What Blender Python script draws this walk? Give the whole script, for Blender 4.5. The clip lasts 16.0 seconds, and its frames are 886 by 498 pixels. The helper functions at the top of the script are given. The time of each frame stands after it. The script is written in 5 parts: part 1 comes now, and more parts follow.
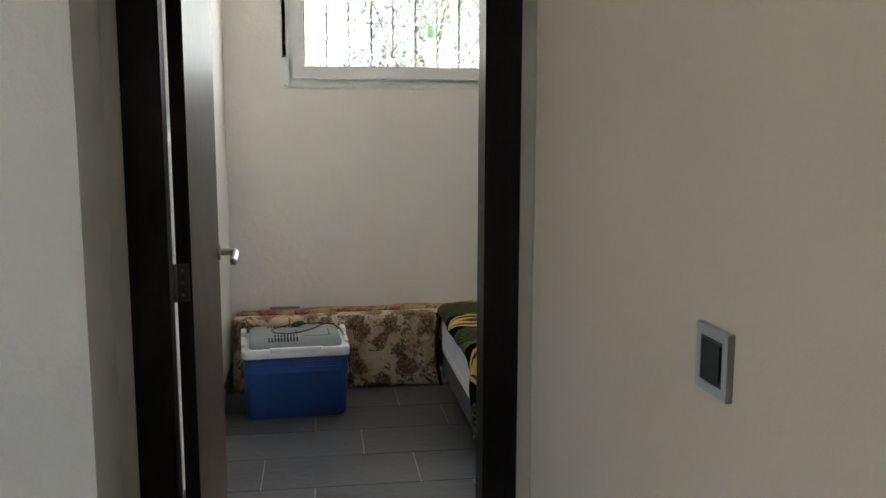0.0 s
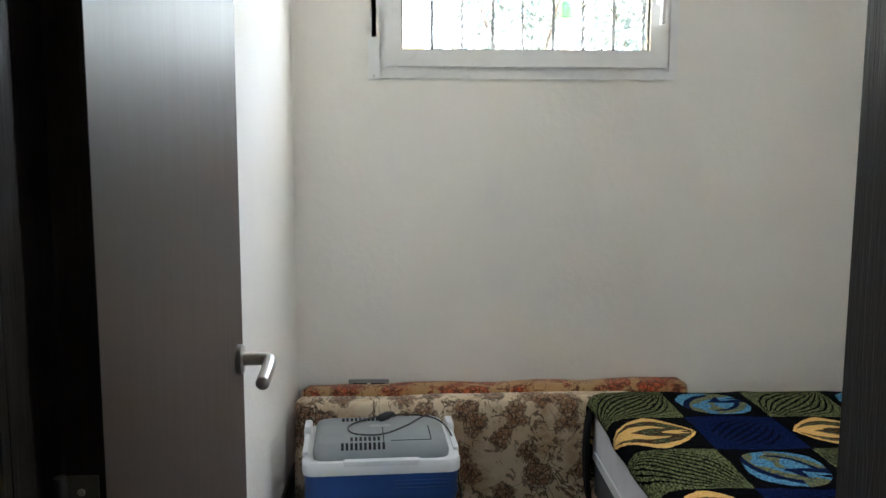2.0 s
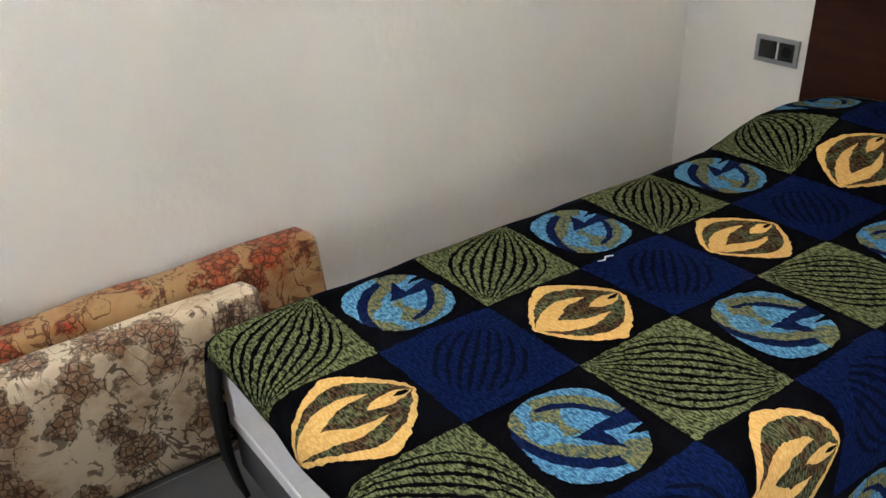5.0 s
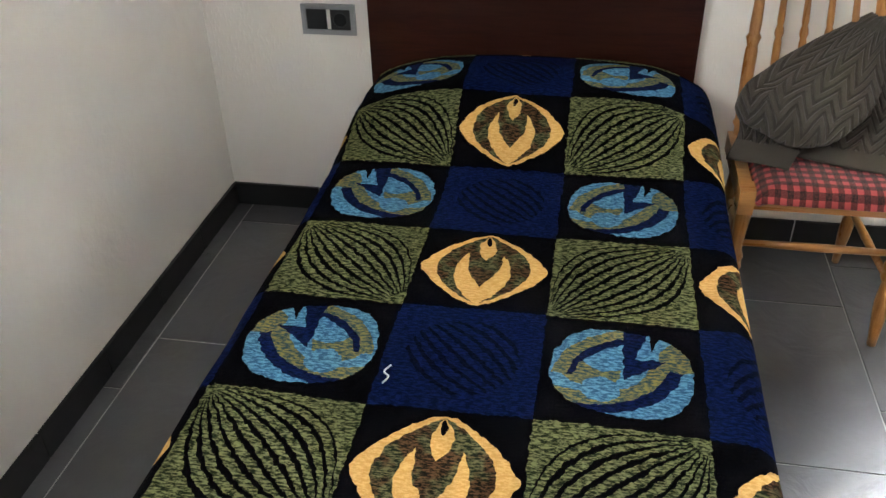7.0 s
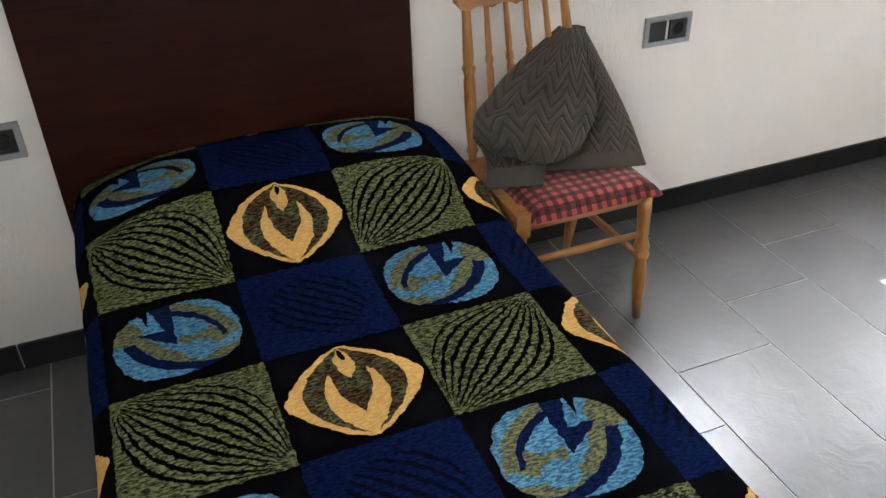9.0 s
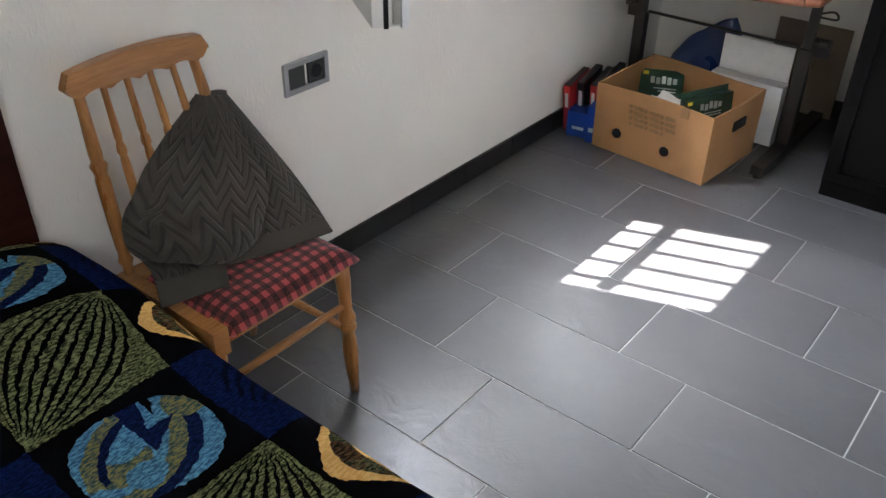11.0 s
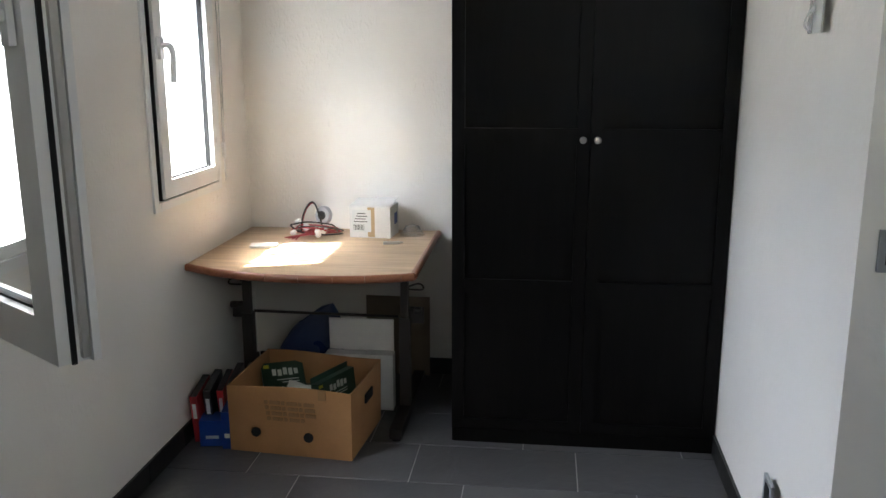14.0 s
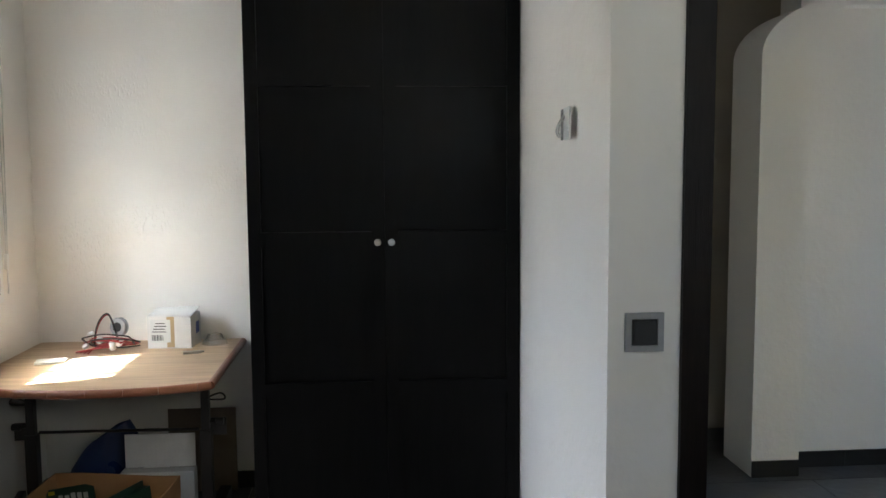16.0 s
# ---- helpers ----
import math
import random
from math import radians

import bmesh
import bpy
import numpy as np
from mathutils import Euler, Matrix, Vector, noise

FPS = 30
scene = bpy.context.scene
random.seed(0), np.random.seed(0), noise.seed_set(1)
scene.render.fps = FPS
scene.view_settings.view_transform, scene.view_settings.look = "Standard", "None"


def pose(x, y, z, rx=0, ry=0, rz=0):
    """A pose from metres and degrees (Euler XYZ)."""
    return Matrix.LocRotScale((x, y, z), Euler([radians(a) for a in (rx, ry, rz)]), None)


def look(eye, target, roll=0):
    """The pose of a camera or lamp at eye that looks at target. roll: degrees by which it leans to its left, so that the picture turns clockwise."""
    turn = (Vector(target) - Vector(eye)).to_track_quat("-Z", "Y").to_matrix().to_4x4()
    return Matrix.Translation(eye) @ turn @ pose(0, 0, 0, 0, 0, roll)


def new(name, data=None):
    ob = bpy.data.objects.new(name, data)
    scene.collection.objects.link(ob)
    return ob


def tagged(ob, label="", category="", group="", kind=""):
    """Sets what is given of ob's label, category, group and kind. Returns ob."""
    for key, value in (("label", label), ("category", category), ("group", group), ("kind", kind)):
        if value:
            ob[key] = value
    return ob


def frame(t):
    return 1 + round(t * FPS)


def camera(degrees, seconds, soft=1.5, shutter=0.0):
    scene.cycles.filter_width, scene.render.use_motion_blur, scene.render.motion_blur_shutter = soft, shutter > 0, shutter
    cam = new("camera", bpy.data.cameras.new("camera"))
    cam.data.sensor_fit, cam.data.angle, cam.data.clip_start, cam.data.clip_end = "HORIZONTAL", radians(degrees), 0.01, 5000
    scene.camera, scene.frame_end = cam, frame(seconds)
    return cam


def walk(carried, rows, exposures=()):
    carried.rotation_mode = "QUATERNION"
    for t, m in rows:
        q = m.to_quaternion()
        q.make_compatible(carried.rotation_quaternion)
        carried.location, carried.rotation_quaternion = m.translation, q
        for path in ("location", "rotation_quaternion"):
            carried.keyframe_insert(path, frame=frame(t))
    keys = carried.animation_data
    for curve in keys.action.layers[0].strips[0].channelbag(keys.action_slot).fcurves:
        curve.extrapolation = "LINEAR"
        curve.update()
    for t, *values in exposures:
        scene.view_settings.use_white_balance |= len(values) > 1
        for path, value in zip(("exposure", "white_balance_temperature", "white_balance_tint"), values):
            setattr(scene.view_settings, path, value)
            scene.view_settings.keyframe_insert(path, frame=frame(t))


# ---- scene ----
cam = camera(55.4, 16.0)
PATH = [
    (0, (-0.014, -1.409, 1.309), (0.273, 0.559, 1.032), 0.1),
    (0.5, (-0.067, -1.062, 1.317), (0.061, 0.921, 1.065), 0.3),
    (1, (-0.037, -0.717, 1.311), (0.003, 1.266, 1.048), 0.4),
    (1.5, (0.001, -0.385, 1.316), (0.047, 1.597, 1.056), 0.3),
    (2, (-0.033, -0.099, 1.305), (0.034, 1.885, 1.050), 0.2),
    (2.5, (-0.037, 0.122, 1.295), (0.110, 2.103, 1.038), 0.1),
    (3, (0.002, 0.349, 1.281), (0.304, 2.293, 0.886), -0.5),
    (3.5, (0.044, 0.541, 1.294), (0.475, 2.397, 0.660), -0.6),
    (4, (0.039, 0.768, 1.349), (0.583, 2.538, 0.569), -0.7),
    (4.5, (0.061, 0.991, 1.385), (0.834, 2.642, 0.534), -1.2),
    (5, (0.115, 1.186, 1.388), (1.153, 2.637, 0.453), -1.9),
    (5.2, (0.149, 1.276, 1.393), (1.283, 2.634, 0.428), -1.9),
    (7.3, (0.408, 2.123, 1.424), (2.075, 2.242, 0.326), -1.2),
    (7.5, (0.44, 2.184, 1.427), (2.119, 2.167, 0.339), -0.9),
    (8, (0.524, 2.277, 1.437), (2.172, 1.996, 0.338), -1.1),
    (8.5, (0.594, 2.415, 1.459), (2.207, 1.967, 0.364), -1.3),
    (9, (0.632, 2.45, 1.468), (2.193, 1.844, 0.374), -1.6),
    (9.5, (0.708, 2.4, 1.462), (2.145, 1.547, 0.364), -1.4),
    (10, (0.812, 2.354, 1.488), (2.033, 1.24, 0.363), 0.3),
    (10.2, (0.854, 2.35, 1.488), (2.01, 1.163, 0.368), 0.3),
    (12.3, (1.149, 2.494, 1.46), (2.125, 1.036, 0.5), 0.7),
    (12.5, (1.154, 2.498, 1.459), (2.105, 0.954, 0.615), 0.6),
    (13, (1.225, 2.525, 1.457), (1.989, 0.799, 0.795), 0.1),
    (13.5, (1.269, 2.536, 1.46), (1.726, 0.682, 0.864), -0.2),
    (14, (1.285, 2.515, 1.464), (1.519, 0.578, 1.025), -0.1),
    (14.5, (1.301, 2.513, 1.455), (1.468, 0.537, 1.2), -0.2),
    (15, (1.262, 2.52, 1.46), (1.349, 0.531, 1.268), -0.4),
    (15.5, (1.209, 2.525, 1.45), (1.182, 0.534, 1.261), -0.4),
    (16, (1.157, 2.567, 1.445), (0.999, 0.582, 1.259), -0.4),
]
walk(cam, [(t, look(eye, target, roll)) for t, eye, target, roll in PATH],
     exposures=((0, 3.68, 6900, 10), (0.5, 3.82, 6750, 10), (1.0, 4.0, 6600, 10), (2.0, 4.08, 6350, 8), (2.5, 3.98, 6650, 10), (3.0, 3.88, 6650, 10), (3.5, 4.05, 6850, 12), (4.0, 4.42, 7000, 13), (4.6, 5.0, 6600, 12), (7.3, 5.1, 6600, 12), (9.0, 4.9, 6450, 12), (10.2, 4.48, 6200, 14), (12.5, 4.02, 6300, 13), (13.5, 3.4, 6200, 10), (14.5, 2.92, 6300, 11), (16.0, 2.95, 6250, 9)))
# ---- the plan ----
XW, XE, YN, YS = -0.497, 2.65, 3.165, -1.26    # inner faces of the room
YD, YH = 0.735, 0.565                         # door wall: room face, hall face
XA = 0.626                                    # face of the alcove wall with the hook
XB = 0.642                                    # where that wall meets the door wall
H = 2.55
WIN_N = (-0.165, 0.94, 1.57, 2.27)            # openings: along the wall, then heights
WIN_E1 = (0.245, 0.845, 0.965, 2.12)
WIN_E2 = (-0.87, -0.30, 0.965, 2.12)
DOOR = (-0.407, 0.430, 0.0, 2.09)

# ---- light and exposure ----
SUN_EL = 57.0          # degrees; the sun stands east-north-east
world = bpy.data.worlds.new("sky")
scene.world = world
world.use_nodes = True
wn = world.node_tree
sky = wn.nodes.new("ShaderNodeTexSky")
sky.sky_type, sky.sun_disc = "NISHITA", False
sky.sun_elevation, sky.sun_rotation = radians(SUN_EL), radians(70)
wn.nodes["Background"].inputs["Strength"].default_value = 0.15
wn.links.new(sky.outputs[0], wn.nodes["Background"].inputs["Color"])

sun = new("sun", bpy.data.lights.new("sun", "SUN"))
sun.data.energy, sun.data.angle, sun.data.color = 5.0, radians(0.5), (1.0, 0.95, 0.87)
sun_from = Vector((math.cos(radians(SUN_EL)) * 0.94, math.cos(radians(SUN_EL)) * 0.342, math.sin(radians(SUN_EL))))
sun.matrix_world = look(sun_from * 30, (0, 0, 0))


def window_light(name, x, y, z, tx, ty, w, h, power, tz):
    """Sky light that enters by a window's opening."""
    lamp = new(name, bpy.data.lights.new(name, "AREA"))
    lamp.data.shape, lamp.data.size, lamp.data.size_y = "RECTANGLE", w, h
    lamp.data.energy, lamp.data.color = power, (0.93, 0.97, 1.0)
    lamp.matrix_world = look((x, y, z), (tx, ty, tz))
    return lamp


window_light("sky_light_north", 0.39, YN - 0.035, 1.91, 0.39, 0.0, 1.0, 0.58, 0.85, 1.91)
window_light("sky_light_open_window", 3.38, 0.66, 2.50, 2.2, 0.62, 1.3, 1.0, 38, 0.75)
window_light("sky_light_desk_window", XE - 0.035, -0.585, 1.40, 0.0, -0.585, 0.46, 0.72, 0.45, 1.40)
window_light("sky_light_hall", -3.05, -0.59, 1.05, 0, -0.5, 0.5, 1.8, 0.06, 1.0)


# ---- materials ----
class Nd:
    """Arithmetic on shader sockets, so that patterns read like formulas."""

    def __init__(self, tree, socket):
        self.t, self.s = tree, socket

    def op(self, kind, *rest, clamp=False):
        n = self.t.nodes.new("ShaderNodeMath")
        n.operation, n.use_clamp = kind, clamp
        for i, v in enumerate((self, *rest)):
            if isinstance(v, Nd):
                self.t.links.new(v.s, n.inputs[i])
            else:
                n.inputs[i].default_value = v
        return Nd(self.t, n.outputs[0])

    def __add__(self, o): return self.op("ADD", o)
    def __sub__(self, o): return self.op("SUBTRACT", o)
    def __mul__(self, o): return self.op("MULTIPLY", o)
    def __truediv__(self, o): return self.op("DIVIDE", o)
    def __gt__(self, o): return self.op("GREATER_THAN", o)
    def __lt__(self, o): return self.op("LESS_THAN", o)
    def abs(self): return self.op("ABSOLUTE")
    def pow(self, e): return self.op("POWER", e)
    def pow2(self): return self * self
    def sin(self): return self.op("SINE")
    def cos(self): return self.op("COSINE")
    def floor(self): return self.op("FLOOR")
    def frac(self): return self.op("FRACT")
    def mod2(self): return self.op("FLOORED_MODULO", 2.0)
    def inv(self): return (self * -1.0) + 1.0
    def max(self, o): return self.op("MAXIMUM", o)
    def min(self, o): return self.op("MINIMUM", o)

    def step(self, lo, hi):
        n = self.t.nodes.new("ShaderNodeMapRange")
        n.interpolation_type = "SMOOTHSTEP"
        self.t.links.new(self.s, n.inputs["Value"])
        n.inputs["From Min"].default_value, n.inputs["From Max"].default_value = lo, hi
        return Nd(self.t, n.outputs["Result"])


class Mat:
    """A node material with a few shorthands round one Principled shader."""

    def __init__(self, name, rough=0.5, metal=0.0, spec=0.5):
        self.m = bpy.data.materials.new(name)
        self.m.use_nodes = True
        self.t = self.m.node_tree
        self.p = self.t.nodes["Principled BSDF"]
        self.p.inputs["Roughness"].default_value = rough
        self.p.inputs["Metallic"].default_value = metal
        self.p.inputs["Specular IOR Level"].default_value = spec
        self.co = self.t.nodes.new("ShaderNodeTexCoord")

    def coord(self, kind="Object", scale=(1, 1, 1), turn=0.0):
        n = self.t.nodes.new("ShaderNodeMapping")
        n.inputs["Scale"].default_value = scale
        n.inputs["Rotation"].default_value[2] = turn
        self.t.links.new(self.co.outputs[kind], n.inputs["Vector"])
        return n.outputs[0]

    def world(self, scale=(1, 1, 1)):
        g = self.t.nodes.new("ShaderNodeNewGeometry")
        n = self.t.nodes.new("ShaderNodeMapping")
        n.inputs["Scale"].default_value = scale
        self.t.links.new(g.outputs["Position"], n.inputs["Vector"])
        return n.outputs[0]

    def noise(self, at, scale, detail=4.0, rough=0.55, dist=0.0):
        n = self.t.nodes.new("ShaderNodeTexNoise")
        self.t.links.new(at, n.inputs["Vector"])
        n.inputs["Scale"].default_value, n.inputs["Detail"].default_value = scale, detail
        n.inputs["Roughness"].default_value, n.inputs["Distortion"].default_value = rough, dist
        return Nd(self.t, n.outputs[0])

    def cells(self, at, scale, feature="F1", out="Distance", rand=1.0):
        n = self.t.nodes.new("ShaderNodeTexVoronoi")
        n.feature = feature
        self.t.links.new(at, n.inputs["Vector"])
        n.inputs["Scale"].default_value, n.inputs["Randomness"].default_value = scale, rand
        return Nd(self.t, n.outputs[out])

    def random(self):
        n = self.t.nodes.new("ShaderNodeObjectInfo")
        return Nd(self.t, n.outputs["Random"])

    def axes(self, socket):
        n = self.t.nodes.new("ShaderNodeSeparateXYZ")
        self.t.links.new(socket, n.inputs[0])
        return [Nd(self.t, o) for o in n.outputs]

    def mix(self, f, a, b):
        n = self.t.nodes.new("ShaderNodeMix")
        n.data_type = "RGBA"
        self.t.links.new(f.s, n.inputs[0])
        for i, v in ((6, a), (7, b)):
            if isinstance(v, Nd):
                self.t.links.new(v.s, n.inputs[i])
            else:
                n.inputs[i].default_value = (*v, 1)
        return Nd(self.t, n.outputs[2])

    def color(self, c):
        if isinstance(c, Nd):
            self.t.links.new(c.s, self.p.inputs["Base Color"])
        else:
            self.p.inputs["Base Color"].default_value = (*c, 1)
        return self

    def rough(self, v):
        self.t.links.new(v.s, self.p.inputs["Roughness"])
        return self

    def bump(self, v, depth, strength=1.0):
        n = self.t.nodes.new("ShaderNodeBump")
        n.inputs["Distance"].default_value, n.inputs["Strength"].default_value = depth, strength
        self.t.links.new(v.s, n.inputs["Height"])
        self.t.links.new(n.outputs[0], self.p.inputs["Normal"])
        return self

    def sheen(self, w, r=0.5):
        self.p.inputs["Sheen Weight"].default_value, self.p.inputs["Sheen Roughness"].default_value = w, r
        return self


def plaster(name, base, lumps=0.0008, cast=0.0):
    """Painted plaster; cast: depth of the droplets of a roughcast coat."""
    m = Mat(name, 0.85, spec=0.25)
    w = m.world()
    big, fine, grit = m.noise(w, 1.1, 3), m.noise(w, 26, 3, 0.6), m.noise(w, 90, 2)
    dark = tuple(c * 0.94 for c in base)
    col = m.mix(big.step(0.35, 0.7), dark, base)
    scuff = m.noise(m.world((1, 1, 2.5)), 4.5, 6, 0.7).step(0.66, 0.8) * 0.25
    m.color(m.mix(scuff, col, tuple(c * 0.86 for c in base)))
    relief = fine.step(0.35, 0.75) + grit * 0.25
    if cast:
        drops = m.noise(m.world((1, 1, 0.45)), 105, 2, 0.5).step(0.50, 0.68) * m.noise(w, 3, 2).step(0.40, 0.66)
        relief = relief * 0.3 + drops
    m.bump(relief, max(lumps, cast))
    return m.m


def paint(name, base, rough=0.4, spec=0.5, vary=0.08, metal=0.0, grain=60.0, depth=0.0002):
    """Plain lacquer, plastic or metal with faint blotches and a fine skin."""
    m = Mat(name, rough, metal, spec)
    o = m.coord()
    m.color(m.mix(m.noise(o, 5, 4).step(0.3, 0.7), tuple(c * (1 - vary) for c in base), tuple(min(1, c * (1 + vary)) for c in base)))
    m.rough((m.noise(o, 14, 3) * 0.18) + (rough - 0.09))
    m.bump(m.noise(o, grain, 3), depth)
    return m.m


def timber(name, dark, light, along=2, scale=1.0, rough=0.4, spec=0.5, depth=0.0004):
    """Wood with its grain along the axis given."""
    m = Mat(name, rough, spec=spec)
    s = [9.0 * scale] * 3
    s[along] = 0.7 * scale
    o = m.coord("Object", s)
    streak = m.noise(o, 3.0, 6, 0.65, 0.6)
    fine = m.noise(m.coord("Object", [c * 5 for c in s]), 4.0, 3)
    f = ((streak * 0.75) + (fine * 0.35)).step(0.35, 0.75)
    m.color(m.mix(f, dark, light))
    m.rough((streak * 0.2) + (rough - 0.1))
    m.bump(f, depth)
    return m.m


WALL = plaster("white_smooth_plaster", (0.86, 0.83, 0.78))
ROUGHCAST = plaster("white_roughcast_plaster", (0.86, 0.83, 0.78), 0.0006, 0.0009)
# cream hall plaster, darkened further so the hall's dimness sits in the colour
WALL_HALL = plaster("dimmed_cream_hall_plaster", (0.52, 0.455, 0.365), 0.0006)
CEIL = plaster("white_ceiling_paint", (0.88, 0.87, 0.85), 0.0006)
WENGE = timber("dark_wenge_wood", (0.006, 0.004, 0.0032), (0.015, 0.010, 0.008), 2, 1.6, 0.45, 0.18)
LEAF = timber("wenge_door_veneer", (0.052, 0.035, 0.025), (0.070, 0.048, 0.034), 2, 2.0, 0.45, 0.28, 0.00003)
BLACKWOOD = timber("black_brown_stained_wood", (0.002, 0.0018, 0.0017), (0.005, 0.0045, 0.0042), 2, 1.4, 0.42, 0.13, 0.0002)
MAHOGANY = timber("dark_mahogany_board", (0.018, 0.0042, 0.0026), (0.038, 0.0092, 0.0052), 1, 1.0, 0.40, 0.18)
PVC = paint("white_upvc", (0.80, 0.80, 0.79), 0.3, 0.5, 0.03)
STEEL = paint("brushed_steel", (0.55, 0.53, 0.50), 0.32, 0.5, 0.06, 1.0)
SILVER = paint("silver_grey_plastic", (0.29, 0.295, 0.305), 0.35, 0.6, 0.04)
ANTHRACITE = paint("anthracite_plastic", (0.016, 0.017, 0.018), 0.45, 0.5, 0.05)
RUBBER = paint("black_rubber", (0.012, 0.012, 0.012), 0.6, 0.3, 0.1)


def tile_material():
    m = Mat("dark_slate_tile", 0.4, spec=0.5)
    w, r = m.world(), m.random()
    cloud = m.noise(m.world((1.0, 2.2, 1)), 2.2, 3, 0.5, 0.3)
    fine = m.noise(w, 34, 5, 0.65)
    f = (cloud * 0.5) + (fine * 0.12) + (r * 0.3)
    m.color(m.mix(f.step(0.2, 0.8), (0.062, 0.0618, 0.0635), (0.096, 0.095, 0.097)))
    m.rough((fine * 0.08) + (cloud * 0.06) + 0.26)
    ridges = m.noise(m.world((1, 1, 1)), 11.0, 4, 0.55, 0.9)
    m.bump(ridges + (fine * 0.10), 0.0028)
    return m.m


TILE = tile_material()
GROUT = paint("pale_grey_grout", (0.42, 0.41, 0.39), 0.9, 0.2, 0.15, 0, 200)
SKIRT = paint("black_skirting_tile", (0.019, 0.0185, 0.019), 0.36, 0.4, 0.2)
CONCRETE = plaster("outdoor_render", (0.62, 0.60, 0.56))
YELLOW = plaster("yellow_house_render", (0.60, 0.49, 0.22))


def glass_material():
    m = Mat("window_glass", 0.02, spec=0.5)
    m.p.inputs["Transmission Weight"].default_value = 1.0
    m.p.inputs["IOR"].default_value = 1.08
    m.color((0.97, 0.99, 0.98))
    return m.m


GLASS = glass_material()


# ---- mesh helpers ----
def part(name, bm, material, parent=None, label="", smooth=False, bevel=0.0, seg=2):
    """Links a bmesh as one mesh object, under a thing or a part when one is given."""
    if bevel:
        sharp = [e for e in bm.edges if len(e.link_faces) == 2 and e.calc_face_angle(0) > 0.6]
        bmesh.ops.bevel(bm, geom=sharp, offset=bevel, segments=seg, affect="EDGES", clamp_overlap=True)
    bmesh.ops.recalc_face_normals(bm, faces=bm.faces)
    me = bpy.data.meshes.new(name)
    if smooth or bevel:
        for f in bm.faces:
            f.smooth = True
    bm.to_mesh(me)
    bm.free()
    if bevel or smooth == "auto":
        me.set_sharp_from_angle(angle=radians(38))
    for mat in material if isinstance(material, (list, tuple)) else (material,):
        me.materials.append(mat)
    ob = new(name, me)
    if parent is not None:
        ob.parent = parent
    if label:
        ob["label"] = label
    return ob


def thing(name, label, category, m=None, group="", kind=""):
    """An Empty at a thing's base, which parents its parts."""
    ob = tagged(new(name), label, category, group, kind)
    if m is not None:
        ob.matrix_world = m
    return ob


def box(x0, y0, z0, x1, y1, z1, bm=None):
    bm = bm or bmesh.new()
    v = [bm.verts.new((x, y, z)) for z in (z0, z1) for x, y in ((x0, y0), (x1, y0), (x1, y1), (x0, y1))]
    for f in ((3, 2, 1, 0), (4, 5, 6, 7), (0, 1, 5, 4), (1, 2, 6, 5), (2, 3, 7, 6), (3, 0, 4, 7)):
        bm.faces.new([v[i] for i in f])
    return bm


def prism(outline, z0, z1, bm=None):
    """Extrudes a plan outline from z0 to z1."""
    bm = bm or bmesh.new()
    lo, hi = [bm.verts.new((x, y, z0)) for x, y in outline], [bm.verts.new((x, y, z1)) for x, y in outline]
    n = len(outline)
    bm.faces.new(lo[::-1]), bm.faces.new(hi)
    for i in range(n):
        bm.faces.new((lo[i], lo[(i + 1) % n], hi[(i + 1) % n], hi[i]))
    return bm


def rod(a, b, profile, sides=12, bm=None):
    """A turned rod from a to b; profile: (share of the length, radius)."""
    bm = bm or bmesh.new()
    a, b = Vector(a), Vector(b)
    turn = (b - a).to_track_quat("Z", "Y").to_matrix()
    rings = []
    for s, r in profile:
        c = a.lerp(b, s)
        rings.append([bm.verts.new(c + turn @ Vector((r * math.cos(k * math.tau / sides), r * math.sin(k * math.tau / sides), 0))) for k in range(sides)])
    for p, q in zip(rings, rings[1:]):
        for k in range(sides):
            bm.faces.new((p[k], p[(k + 1) % sides], q[(k + 1) % sides], q[k]))
    bm.faces.new(rings[0][::-1]), bm.faces.new(rings[-1])
    return bm


def tube(points, radius, sides=8, bm=None):
    """A bent tube through smooth control points."""
    bm = bm or bmesh.new()
    pts = [Vector(p) for p in points]
    path = []
    for i in range(len(pts) - 1):
        p0, p1, p2, p3 = pts[max(i - 1, 0)], pts[i], pts[i + 1], pts[min(i + 2, len(pts) - 1)]
        for k in range(6):
            u = k / 6
            path.append(0.5 * ((2 * p1) + (p2 - p0) * u + (2 * p0 - 5 * p1 + 4 * p2 - p3) * u * u + (3 * p1 - p0 - 3 * p2 + p3) * u ** 3))
    path.append(pts[-1])
    side, rings = None, []
    for i, c in enumerate(path):
        d = (path[min(i + 1, len(path) - 1)] - path[max(i - 1, 0)]).normalized()
        if side is None:
            side = d.orthogonal().normalized()
        side = (side - d * side.dot(d)).normalized()
        up = d.cross(side)
        rings.append([bm.verts.new(c + radius * (math.cos(k * math.tau / sides) * side + math.sin(k * math.tau / sides) * up)) for k in range(sides)])
    for p, q in zip(rings, rings[1:]):
        for k in range(sides):
            bm.faces.new((p[k], p[(k + 1) % sides], q[(k + 1) % sides], q[k]))
    bm.faces.new(rings[0][::-1]), bm.faces.new(rings[-1])
    return bm


